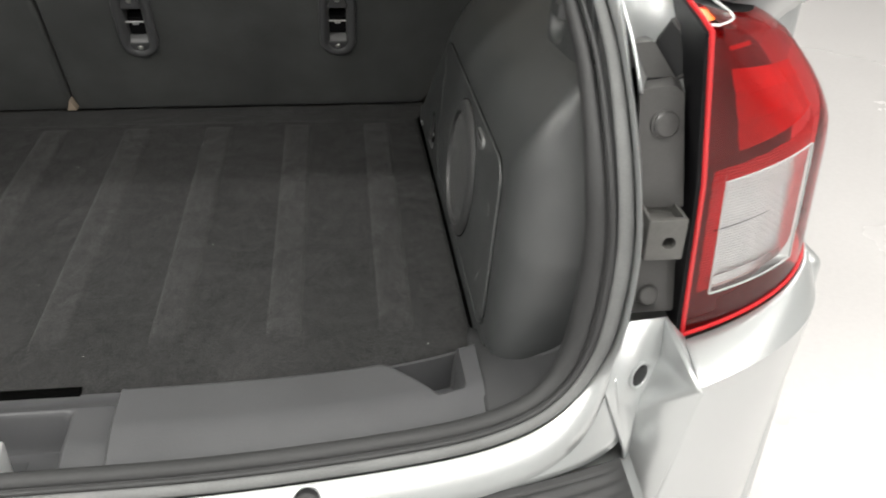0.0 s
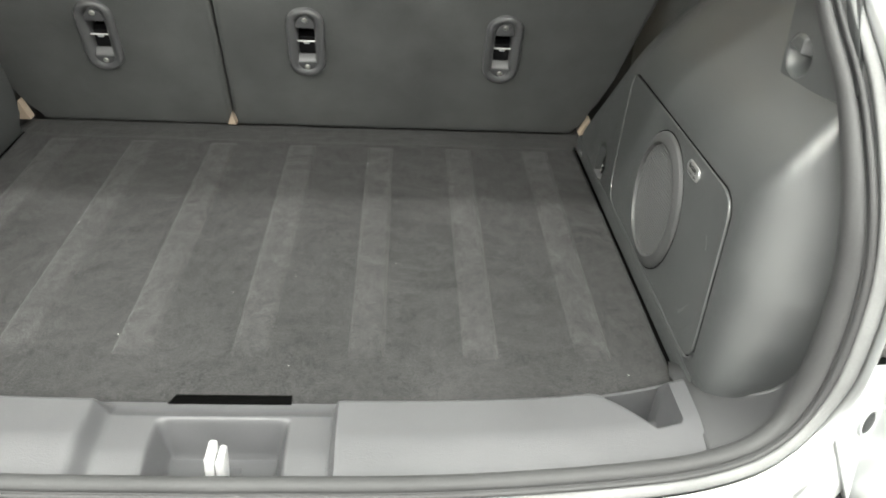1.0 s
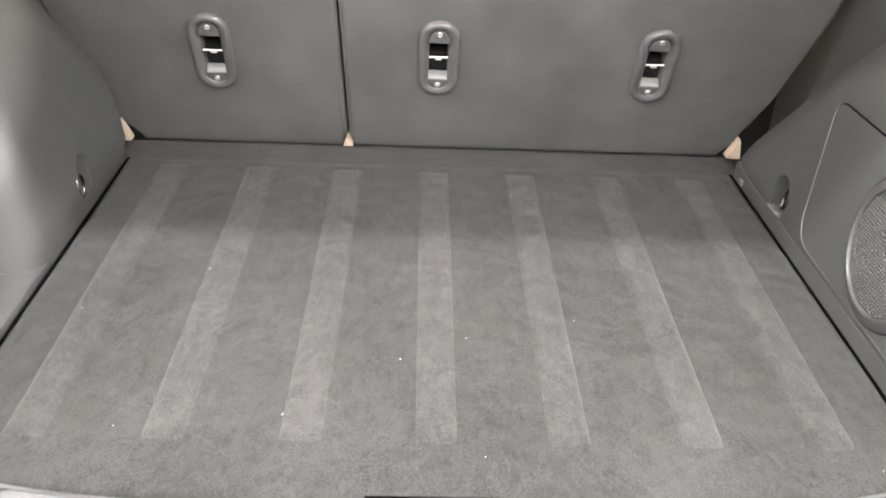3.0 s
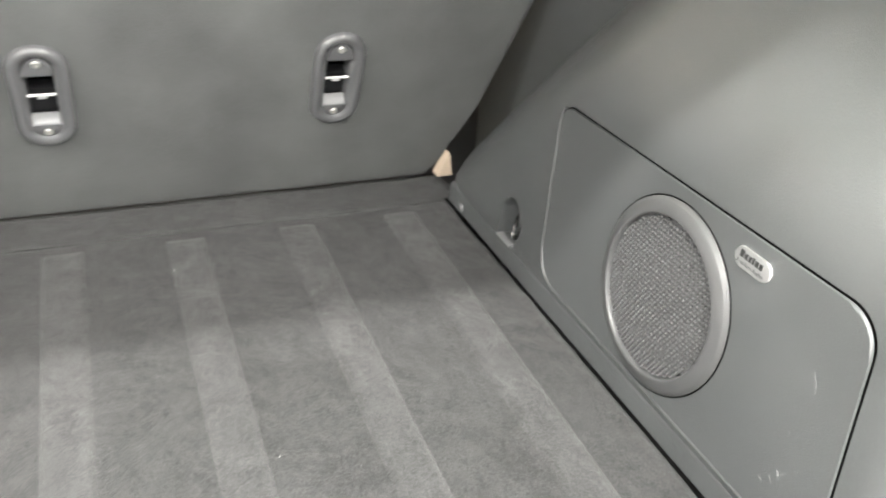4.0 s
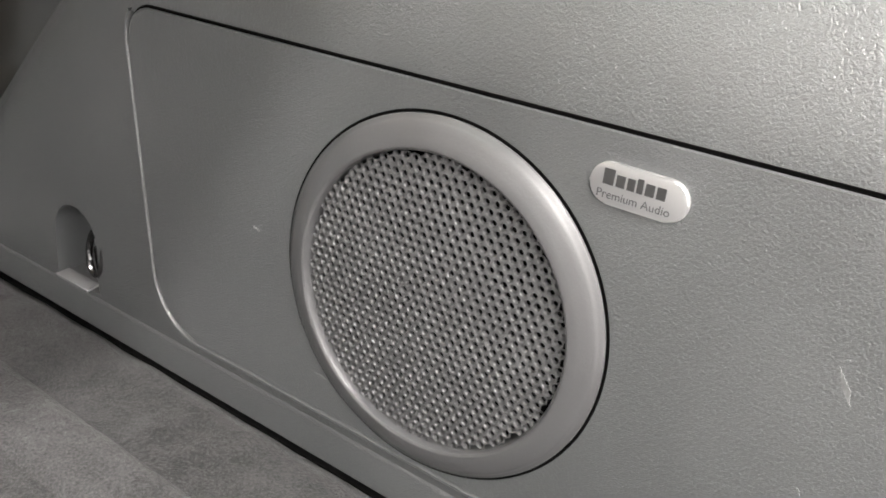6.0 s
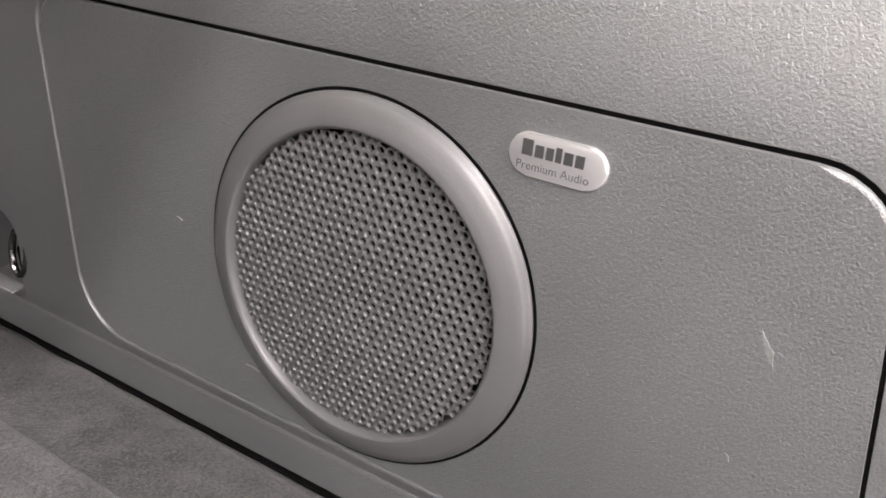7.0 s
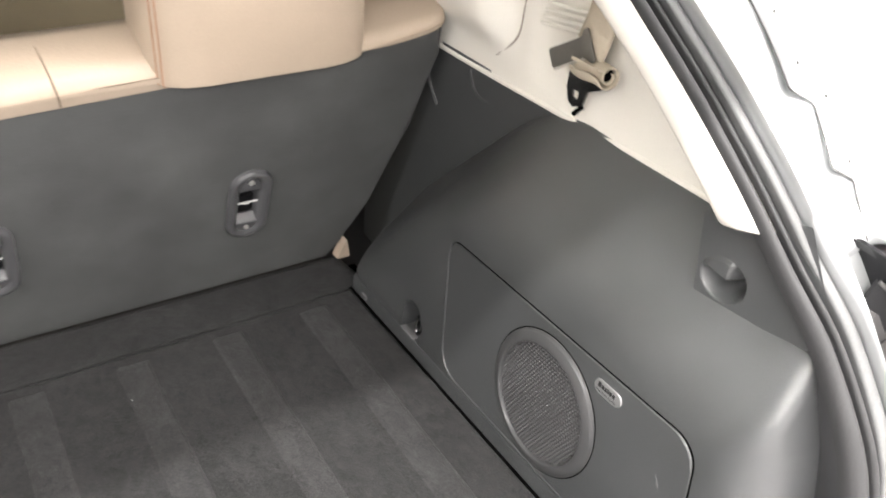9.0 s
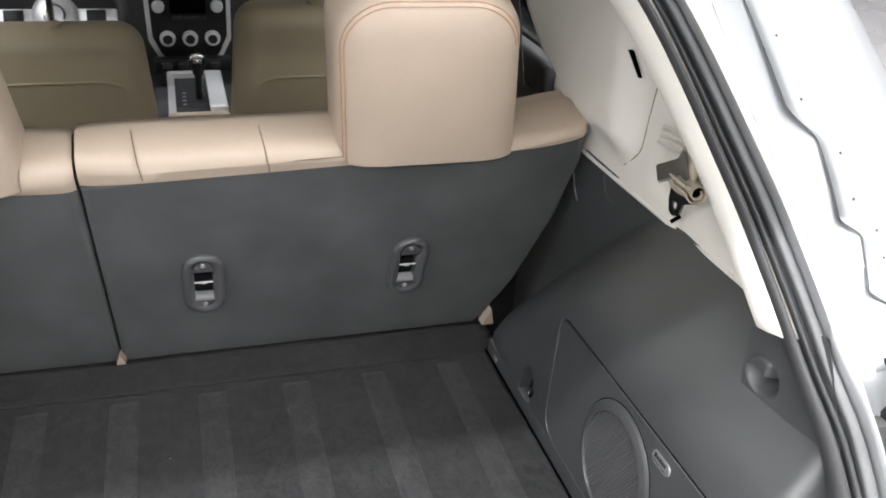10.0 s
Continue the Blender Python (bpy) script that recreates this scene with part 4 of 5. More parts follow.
rs = backrest("rear_seat_wide", "wide rear seat back, charcoal felt with tan leather top",
              [(-0.1415, -0.034), (0.496, -0.034), (0.503, 0.012), (0.530, 0.040), (0.545, 0.10), (0.586, 0.27), (0.590, 0.40), (0.586, 0.449), (0.545, 0.438), (0.490, 0.424), (0.478, S0 + 0.009), (0.20, S0), (-0.02, S0 - 0.004), (-0.138, S0 - 0.012), (-0.1505, S0 - 0.02)],
              [(-0.1500, 0.230, S0 - 0.016, 0.14, 0.0, 0.004, 0.017), (0.450, 0.588, S0 + 0.008, 0.0, 0.20, 0.022, 0.030)], 0.450, [(0.002, 0.164), (0.3380, 0.163)])
for sx, off in ((-0.068, -0.002), (0.103, 0.001)):
    part("roll_seam", tube([seat_point(sx - 0.002 * k, z, d) for k, (z, d) in enumerate([(S0 - 0.001 + off, 0.0055), (0.430, 0.0068), (0.440, 0.003), (0.4490, -0.010), (0.4528, -0.026), (0.4538, -0.05)])], 0.0009, 6), SEAM_M, rs, "stitched seam across the roll")
HEAD_R = (0.200, 0.474, 0.174, 0.424, S0 + 0.010, 0.700)
part("head_restraint", head_block(*HEAD_R, 0.10), LEATHER, rs, "broad tan leather head restraint", angle=60)
head_stitching(rs, HEAD_R)
latch(rs, 0.002, 0.166)
latch(rs, 0.3380, 0.165)
part("hinge_gusset", prismed([(0.503, 0.752, -0.020), (0.526, 0.752, -0.020), (0.517, 0.744, 0.018)], (0, 0.02, 0)), LEATHER, rs, "tan gusset at the hinge")
part("hinge_gusset", prismed([(-0.151, 0.756, -0.020), (-0.135, 0.756, -0.020), (-0.143, 0.750, 0.002)], (0, 0.02, 0)), LEATHER, rs, "tan gusset at the split")

ls = backrest("rear_seat_narrow", "narrow rear seat back, charcoal felt with tan leather top",
              [(-0.1445, -0.034), (-0.1535, S0 - 0.028), (-0.161, S0 - 0.018), (-0.30, S0 - 0.014), (-0.478, S0), (-0.545, 0.43), (-0.586, 0.44), (-0.590, 0.40), (-0.586, 0.27), (-0.545, 0.10), (-0.530, 0.040), (-0.500, 0.012), (-0.490, -0.034)],
              [(-0.30, -0.1545, S0 - 0.018, 0.0, 0.14, 0.0, -0.006), (-0.450, -0.588, S0 + 0.008, 0.0, 0.20, 0.022, 0.0)], 0.440, [(-0.342, 0.163)])
part("roll_seam", tube([seat_point(-0.221 + 0.001 * k, z, d) for k, (z, d) in enumerate([(S0 - 0.012, 0.0055), (0.420, 0.0068), (0.430, 0.003), (0.4390, -0.010), (0.4428, -0.026), (0.4438, -0.05)])], 0.0009, 6), SEAM_M, ls, "stitched seam across the roll")
HEAD_L = (-0.482, -0.212, -0.446, -0.236, S0 - 0.010, 0.680)
part("head_restraint", head_block(*HEAD_L, 0.10), LEATHER, ls, "broad tan leather head restraint", angle=60)
head_stitching(ls, HEAD_L)
latch(ls, -0.342, 0.165)
part("hinge_gusset", prismed([(-0.526, 0.752, -0.020), (-0.503, 0.752, -0.020), (-0.517, 0.744, 0.018)], (0, 0.02, 0)), LEATHER, ls, "tan gusset at the hinge")

# ---------------------------------------------------------------- painted body behind the seal


def bulge(x):
    return 0.10 * min(1.0, abs(x) / 0.63) ** 4


def bumper_sheet(u, v):
    prof = [(-0.19, -0.030), (-0.29, -0.042), (-0.308, -0.050), (-0.318, -0.07), (-0.322, -0.12), (-0.315, -0.40), (-0.28, -0.46)]
    x = (u - 0.5) * 1.236
    y, z = prof[int(round(v * 6))]
    return (x, y + bulge(x), z - 0.012 * bulge(x) / 0.1)


bumper = thing("rear_bumper", "silver painted rear bumper with dark step pad", "bumper", kind="structure")
thicken(part("skin", grid(bumper_sheet, 60, 6), SILVER, bumper, angle=50), 0.004)


def pad_sheet(u, v):
    x = -0.598 + 1.196 * u
    y0 = -0.217 + bulge(x) * 0.62
    y = y0 - 0.085 * v
    ridge = 0.0030 * (0.5 + 0.5 * math.cos(v * 6 * 2 * math.pi)) if 0.10 < v < 0.95 and 0.012 < u < 0.988 else 0.0035
    return (x, y, -0.029 + ridge - 0.010 * v)


thicken(part("step_pad", grid(pad_sheet, 50, 60), RUBBER, bumper, "dark grey ribbed step pad", angle=70), 0.006)


def apron(u, v):
    """Painted skirt from the flange over to the step pad."""
    i = int(round(u * (len(LOW_RUN) - 1)))
    p, o, b = loop_frame(LOW_RUN[i])
    a = p + o * (0.0372 * seal_size(p) + 0.020) - b * 0.004
    x = max(-0.611, min(0.611, p.x * 1.08))
    e = Vector((x, -0.221 + bulge(x) * 0.62, -0.0265 + 0.020 * step(0.585, 0.611, abs(x))))
    e = e.lerp(Vector((0.600 if p.x > 0 else -0.600, -0.154, -0.012)), step(0.012, 0.072, p.z))
    return a.lerp(e, v) + Vector((0, 0, 0.003)) * math.sin(v * math.pi)


LOW_RUN = [i for i in range(len(LOOP)) if LOOP[i].z < 0.078]
LOW_RUN = sorted(LOW_RUN, key=lambda i: LOOP[i].x)
thicken(part("apron", grid(apron, len(LOW_RUN) - 1, 6), SILVER, bumper, angle=60), 0.003)


def plug(parent, at, nrm):
    m = Matrix.Translation(at) @ Vector(nrm).to_track_quat("Z", "Y").to_matrix().to_4x4()
    part("plug_rim", lathe([(0.0150, -0.004), (0.0150, 0.0004), (0.0136, 0.0012), (0.0122, 0.0004), (0.0116, -0.003)], 28), SILVER, parent, angle=60, at=m)
    part("plug", lathe([(0.0122, -0.0010), (0.0108, 0.0002), (0.006, 0.0006), (0.0001, 0.0008)], 24), BLACK, parent, "dark rubber hole plug", at=m)


opening = thing("opening_corner", "silver painted body corner below the tail lamp", "car body", kind="structure")
bm = bmesh.new()
P = {k: bm.verts.new(p) for k, p in dict(
    a=(0.575, -0.146, 0.050), b=(0.598, -0.128, 0.118), d=(0.647, -0.101, 0.106), e=(0.6230, -0.125, 0.0015), f=(0.602, -0.160, -0.022), g=(0.652, -0.098, 0.052),
    i=(0.665, -0.112, 0.080), j=(0.667, -0.166, 0.060), k=(0.650, -0.156, -0.110), l=(0.628, -0.118, -0.110),
    p=(0.640, -0.150, -0.46), r=(0.626, -0.120, -0.46)).items()}
for keys in ("abe", "bge", "bdg", "aef", "dij", "dgj", "gej", "ejk", "ekl", "elf", "lkp", "lpr"):
    bm.faces.new([P[c] for c in keys])
bmesh.ops.recalc_face_normals(bm, faces=bm.faces[:])
es = [e for e in bm.edges if len(e.link_faces) == 2 and e.calc_face_angle(0) > radians(24)]
bmesh.ops.bevel(bm, geom=es, offset=0.0050, segments=3, profile=0.5, affect="EDGES", clamp_overlap=True)
thicken(part("panel", bm, SILVER, opening, angle=30), 0.003)


def lamp_foot(u):
    """The lower edge of the tail lamp as it wraps round the corner, and the way out of it."""
    a = 0.30 + u * (math.pi / 2 - 0.30)
    x = 0.666 + 0.178 * (math.sin(a) - math.sin(0.30)) / (1 - math.sin(0.30))
    return Vector((x, -0.104 + 0.130 * (math.cos(0.30) - math.cos(a)), 0.076 + 0.047 * u)), Vector((math.sin(a), -math.cos(a), 0))


def corner_skin(u, v):
    """A shoulder under the lamp, a soft crease, and the flank down to the sill."""
    foot, out = lamp_foot(u)
    hold = (1 - u) ** 3
    top = foot + out * 0.003 + (Vector((0.665, -0.112, 0.080)) - lamp_foot(0)[0]) * hold
    crease = foot + out * (0.050 - 0.034 * u) + Vector((0, 0, -0.020 - 0.026 * u))
    crease += (Vector((0.667, -0.166, 0.060)) - lamp_foot(0)[0] - lamp_foot(0)[1] * 0.050 - Vector((0, 0, -0.020))) * hold
    low = Vector((crease.x, crease.y, -0.110)) - out * 0.010 + Vector((-0.014, 0.0, 0.0)) * hold
    base = Vector((low.x, low.y, -0.46)) - out * 0.012
    k = v * 10
    if k <= 5:
        p = top.lerp(crease, k / 5) + Vector((0, 0, 0.004)) * math.sin(k / 5 * math.pi)
    elif k <= 8:
        p = crease.lerp(low, (k - 5) / 3)
    else:
        p = low.lerp(base, (k - 8) / 2)
    return p


thicken(part("corner_skin", grid(corner_skin, 48, 10), SILVER, opening, angle=24), 0.003)
plug(opening, (0.6208, -0.1276, 0.0474), (0.52, -0.84, 0.10))
plug(flange, (0.285, -0.2155, -0.001), (0.0, -0.55, 0.85))
plug(flange, (-0.285, -0.2155, -0.001), (0.0, -0.55, 0.85))
mirrored(opening)

# gutter beside the opening and the overlapping outer sheet with its wavy edge
GUT = [p for p in right_run if p.z > 0.315 and p.x > 0.25]


def run_point(s, u, v):
    i = s * (len(GUT) - 1)
    k = min(int(i), len(GUT) - 2)
    p = GUT[k].lerp(GUT[k + 1], i - k)
    t = (GUT[min(k + 2, len(GUT) - 1)] - GUT[max(k - 1, 0)]).normalized()
    b = Vector(rearward(p))
    b = (b - t * b.dot(t)).normalized()
    return p + t.cross(b).normalized() * u + b * v


def wave(s):
    """Long slanting stretches with a short step between them."""
    k = ((s - 0.52) / 0.125 + 0.14) % 1.0
    return 0.009 * (1 - 2 * step(0.0, 0.28, k)) if k < 0.28 else 0.009 * (2 * (k - 0.28) / 0.72 - 1)


gutter = thing("pillar_gutter", "silver painted water channel beside the opening", "car body", kind="structure")


def trough(c):
    """From the flange crest down into the channel and up to the outer sheet."""
    return 0.024 - 0.020 * c - 0.022 * math.sin(min(1.0, c * 1.02) ** 0.7 * math.pi) ** 0.9


thicken(part("channel", grid(lambda a, c: run_point(a, 0.040 + 0.091 * c, trough(c)), 60, 20), SILVER, gutter, angle=60), 0.003)
def sheet_width(a):
    return 0.21 + 0.13 * step(0.04, 0.24, a) - wave(0.02 + 0.98 * a)


outer = part("outer_sheet", grid(lambda a, c: run_point(0.02 + 0.98 * a, 0.119 + wave(0.02 + 0.98 * a) + (sheet_width(a) - 0.119) * c, 0.0078 - 0.004 * c - 0.06 * c ** 3), 120, 10), SILVER, gutter, angle=50)
thicken(outer, 0.002)
SHELF_LOW = spline([(0.604, 0.004, 0.374), (0.628, 0.002, 0.390), (0.646, -0.004, 0.402), (0.655, -0.022, 0.410), (0.700, -0.040, 0.408), (0.760, -0.005, 0.398)], 30)
SHELF_TOP = spline([(0.606, 0.060, 0.418), (0.640, 0.086, 0.440), (0.662, 0.100, 0.455), (0.705, 0.106, 0.460), (0.765, 0.120, 0.460), (0.825, 0.150, 0.450)], 30)
shelf = part("lamp_shelf", grid(lambda a, c: SHELF_LOW[int(round(a * 30))].lerp(SHELF_TOP[int(round(a * 30))], c) + Vector((0, -0.006, 0.006)) * math.sin(c * math.pi), 30, 8), SILVER, gutter, angle=60)
thicken(shelf, 0.003)
edge_line = [run_point(a, 0.1180 + wave(a), 0.0082) for a in np.linspace(0.02, 1, 240)]
part("sealer_bead", tube(edge_line, 0.0008, 6), GREY_BRACKET, gutter, "thin grey sealer bead")
for a in np.linspace(0.18, 0.95, 16):
    part("spot_weld", lathe([(0.0020, 0.0), (0.0016, -0.0004), (0.0001, -0.0010)], 10), GREY_BRACKET, gutter, at=Matrix.Translation(run_point(a, 0.141 + wave(a), 0.0084)) @ Vector(rearward(run_point(a, 0, 0))).to_track_quat("Z", "Y").to_matrix().to_4x4())
part("bump_stop", lathe([(0.012, 0), (0.012, 0.012), (0.008, 0.016), (0.0001, 0.016)], 20), RUBBER_DARK, gutter, "black rubber bump stop", at=Matrix.Translation(run_point(0.78, 0.085, -0.015)) @ Vector((0, -1, 0.7)).to_track_quat("Z", "Y").to_matrix().to_4x4())
mirrored(gutter)

# ---------------------------------------------------------------- tail lamp


def lamp_y(z):
    return -0.104 + 0.012 * (z - 0.078)


def lamp_point(u, z, inset=0.0):
    """The lens wraps round the corner; its upper shoulder rolls forwards under the pillar."""
    a0 = 0.30
    a = a0 + u * (math.pi / 2 - a0)
    over = max(0.0, z - (0.394 - 0.040 * u * u))
    width = 0.178 - 2.0 * max(0.0, z - 0.27) ** 1.5
    x = 0.666 - 0.055 * (z - 0.078) - 0.08 * max(0.0, z - 0.25) + width * (math.sin(a) - math.sin(a0)) / (1 - math.sin(a0))
    y = lamp_y(z) + 5.5 * over + 0.130 * (math.cos(a0) - math.cos(a))
    n = Vector((math.sin(a) * 0.9, -math.cos(a) - 0.05, 0.15)).normalized()
    return Vector((x, y, z)) - n * inset


def lamp_low(u):
    return 0.078 + 0.047 * u


def clear_low(u):
    return 0.122 + 0.030 * u


def clear_high(u):
    return 0.246 + 0.042 * u


LAMP_TOP = 0.404


def patch(u0, u1, low, high, inset, nu=24, nv=20, ripple=None):
    def f(a, c):
        u = u0 + (u1 - u0) * a
        z0, z1 = low(u), high(u)
        z = z0 + (z1 - z0) * c
        return lamp_point(u, z, inset + (ripple(a, c) if ripple else 0))
    return grid(f, nu, nv)


lamp_thing = thing("tail_lamp", "red tail lamp with clear reversing section on silver corner", "tail lamp")
top = lambda u: LAMP_TOP - 0.030 * u
CU0, CU1 = 0.085, 0.50
red = bmesh.new()
for args in ((0, CU0, lamp_low, top), (CU0, CU1, lamp_low, clear_low), (CU0, CU1, clear_high, top), (CU1, 1.0, lamp_low, top)):
    b = patch(*args, 0.0)
    me = bpy.data.meshes.new("tmp")
    b.to_mesh(me)
    b.free()
    red.from_mesh(me)
bmesh.ops.remove_doubles(red, verts=red.verts[:], dist=0.0004)
part("red_lens", red, LENS_RED, lamp_thing, "glossy dark red outer lens", angle=60)
part("clear_lens", patch(CU0, CU1, clear_low, clear_high, 0.0), LENS_CLEAR, lamp_thing, "clear reversing lens", angle=60)
part("lens_frame", sweep([lamp_point(u, z, -0.0012) for u, z in [(CU0 + (CU1 - CU0) * k / 20, clear_low(CU0 + (CU1 - CU0) * k / 20)) for k in range(21)] + [(CU1, clear_low(CU1) + (clear_high(CU1) - clear_low(CU1)) * k / 12) for k in range(1, 13)] + [(CU1 - (CU1 - CU0) * k / 20, clear_high(CU1 - (CU1 - CU0) * k / 20)) for k in range(1, 21)] + [(CU0, clear_high(CU0) + (clear_low(CU0) - clear_high(CU0)) * k / 12) for k in range(1, 13)]], [(-0.0007, -0.001), (-0.0007, 0.0006), (0.0007, 0.0006), (0.0007, -0.001)], (0.4, -1, 0)), LENS_RIM, lamp_thing)
part("reflector", patch(CU0 - 0.004, CU1 + 0.30, lambda u: clear_low(u) - 0.006, lambda u: clear_high(u) + 0.006, 0.014, 150, 190, lambda a, c: 0.0011 * abs(math.sin(math.pi * (c * 44 + a * 6))) + 0.0009 * abs(math.sin(math.pi * (a * 44 - c * 6)))), LENS_WHITE, lamp_thing, "ribbed pale reflector", angle=20)
part("reflector_bar", patch(CU0 + 0.01, 0.36, lambda u: 0.188 + 0.035 * u, lambda u: 0.1905 + 0.030 * u, 0.010, 20, 2), BEZEL, lamp_thing)
part("bright_strip", patch(CU0 + 0.02, CU1 - 0.02, lambda u: clear_low(u) + 0.004, lambda u: clear_low(u) + 0.013, 0.007, 30, 4, lambda a, c: 0.002 * c), CHROME, lamp_thing, "bright strip at the foot of the reflector")
part("brake_reflector", patch(0.16, 0.66, lambda u: 0.268 + 0.045 * u, lambda u: 0.358 - 0.02 * u, 0.010, 30, 60, lambda a, c: 0.0012 * abs(math.sin(c * 9)) + 0.0003 * abs(math.sin(c * 90))), LENS_IN_RED, lamp_thing, "bright red brake reflector", angle=20)
part("marker", patch(0.14, 0.30, lambda u: 0.372 + 0.005 * u, lambda u: 0.376 + 0.005 * u, 0.006, 12, 2), LENS_IN_RED, lamp_thing)
part("housing_back", patch(0.17, 1.0, lamp_low, top, 0.034), mat("dim_red", (0.085, 0.006, 0.008), 0.35), lamp_thing)
part("inner_band", patch(0.03, 0.20, lamp_low, top, 0.020), mat("crimson_liner", (0.060, 0.004, 0.006), 0.35), lamp_thing, "dark crimson lamp liner")
part("edge_bead", tube([lamp_point(0.004, z, -0.0005) for z in np.linspace(0.078, LAMP_TOP, 60)], 0.0026, 8), BEAD_RED, lamp_thing, "red lens edge")
part("lower_bead", tube([lamp_point(u, lamp_low(u), -0.0005) for u in np.linspace(0.0, 1.0, 40)], 0.0024, 8), BEAD_RED, lamp_thing, "red lens edge")
# orange glint and white reflection on the lens shoulder, drawn as coloured pieces
part("orange_reflex", patch(0.012, 0.10, lambda u: 0.3965, lambda u: 0.4010, 0.003, 10, 4), ORANGE, lamp_thing, "orange glint painted on the lens shoulder")
part("white_outline", tube(spline([lamp_point(u, z, 0.0015) for u, z in ((0.03, 0.3955), (0.10, 0.3948), (0.22, 0.3945), (0.25, 0.3960), (0.22, 0.4005), (0.20, 0.4030))], 40), 0.0014, 6), LENS_WHITE, lamp_thing, "white reflection painted as a line on the lens shoulder")
side = [lamp_point(0, z) + Vector((-0.001, -0.0005, 0)) for z in [0.076, 0.15, 0.25, 0.34, 0.392, 0.398, LAMP_TOP]]
hs = side + [Vector((p.x + 0.024, 0.10, p.z)) for p in side[::-1]]
part("housing", prismed(hs, (-0.004, 0.001, 0), 0.0), BLACK_SIDE, lamp_thing, "black lamp housing side")
lid = bmesh.new()
tops = [lamp_point(u, top(u)) for u in np.linspace(0, 1, 20)]
prism(lid, tops + [Vector((0.79, 0.16, 0.36)), Vector((0.640, 0.14, LAMP_TOP - 0.001))], (0, 0.004, -0.006), 0.0)
part("housing_top", lid, BLACK, lamp_thing)

bracket = thing("lamp_bracket", "dark grey lamp mounting plate with clips", "bracket", kind="structure")


def bracket_point(x, z, back=0.0):
    return Vector((x, -0.1070 + 0.149 * z + back, z))


part("plate", prismed([bracket_point(x, z, 0.004) for x, z in rounded_loop([(0.576, 0.366, 0.004), (0.610, 0.368, 0.004), (0.645, 0.320, 0.004), (0.660, 0.098, 0.003), (0.5920, 0.098, 0.003)], 4)], (0, 0.016, 0), 0.002), GREY_BRACKET, bracket, "grey backing plate", angle=30)
part("raised_face", prismed([bracket_point(x, z, -0.010) for x, z in rounded_loop([(0.5960, 0.3300, 0.006), (0.6280, 0.3335, 0.004), (0.6380, 0.3270, 0.004), (0.6510, 0.218, 0.002), (0.6050, 0.218, 0.004)], 4)], (0.002, 0.014, 0.004), 0.003, 3), GREY_BRACKET, bracket, "satin grey raised face", angle=30)
# black strip painted in where shade falls beside the raised face
part("shadow_joint", prismed([bracket_point(x, z, 0.0025) for x, z in ((0.5860, 0.345), (0.5985, 0.345), (0.6065, 0.226), (0.5985, 0.226))], (0, 0.004, 0)), GAP, bracket, "black strip for the shade beside the raised face")
FIN = [Vector(p) for p in ((0.6180, -0.0260, 0.3565), (0.6323, -0.0286, 0.3820), (0.6425, -0.0436, 0.3663), (0.6466, -0.0420, 0.3380), (0.6366, -0.0480, 0.3320))]
part("fin", prismed(FIN, (0.001, 0.004, 0.001), 0.0005), BLACK, bracket, "black fin above the face")
part("fin_rim", tube(spline(FIN[1:], 8), 0.0022, 8), GREY_BRACKET, bracket, "grey rolled rim of the fin")
part("cove", grid(lambda u, v: bracket_point(0.5980 + 0.034 * u, 0.3300 + 0.004 * u, -0.004).lerp(bracket_point(0.5930, 0.3520, 0.002).lerp(FIN[0] + Vector((0, -0.004, 0)), u), v) + Vector((0, 0.004, -0.003)) * math.sin(v * math.pi), 10, 12), BLACK, bracket, "hollow black cove behind the face")
for px, py, pz, r in [(0.6230, -0.0725, 0.299, 0.0125), (0.6300, -0.0850, 0.118, 0.0110)]:
    part("clip", lathe([(r * 1.12, -0.002), (r * 1.12, 0.0005), (r, 0.001), (r, 0.004), (r * 0.85, 0.006), (r * 0.3, 0.007), (0.0001, 0.007)], 26), GREY_BRACKET, bracket, at=Matrix.Translation((px, py, pz)) @ Vector((0.15, -1, 0.22)).to_track_quat("Z", "Y").to_matrix().to_4x4())
sock = part("socket", boxed((0.607, -0.116, 0.178), (0.645, -0.076, 0.222), 0.002), SOCKET_GREY, bracket, "grey plastic screw socket")
cut(sock, [prismed([(0.629 + 0.0065 * math.cos(a), -0.14, 0.197 + 0.0065 * math.sin(a)) for a in np.linspace(0, 2 * math.pi, 17)[:-1]], (0, 0.05, 0)), boxed((0.611, -0.111, 0.211), (0.641, -0.082, 0.24))])
part("channel_wall", prismed([(0.594, -0.080, 0.095), (0.594, -0.016, 0.330), (0.594, 0.03, 0.330), (0.594, 0.03, 0.095)], (0.060, 0.01, 0)), SILVER, bracket, "silver painted recess")
mirrored(lamp_thing)
mirrored(bracket)

# car sides, closed and plain
for sx, nm in ((1, "body_side_right"), (-1, "body_side_left")):
    bm = bmesh.new()
    box(bm, (min(sx * 0.80, sx * 0.893), 0.02, -0.50), (max(sx * 0.80, sx * 0.893), 3.1, 0.080), 0.015, 3)
    box(bm, (min(sx * 0.78, sx * 0.850), 0.13, 0.080), (max(sx * 0.78, sx * 0.850), 3.1, 0.42), 0.015, 3)
    tagged(part(nm, bm, SILVER), "silver painted car body side", "car body", kind="structure")
    bm = bmesh.new()
    box(bm, (min(sx * 0.615, sx * 0.86), 0.30, 0.386), (max(sx * 0.615, sx * 0.84), 0.80, 0.402), 0.0)
    tagged(part("quarter_ledge", bm, SILVER), "silver painted quarter panel ledge", "car body", kind="structure")

# ---------------------------------------------------------------- pale pillar and quarter trim
PIL = [p for p in right_run if p.z > 0.420]
pillar = thing("pillar_trim", "pale beige plastic rear pillar trim", "trim panel", kind="structure")
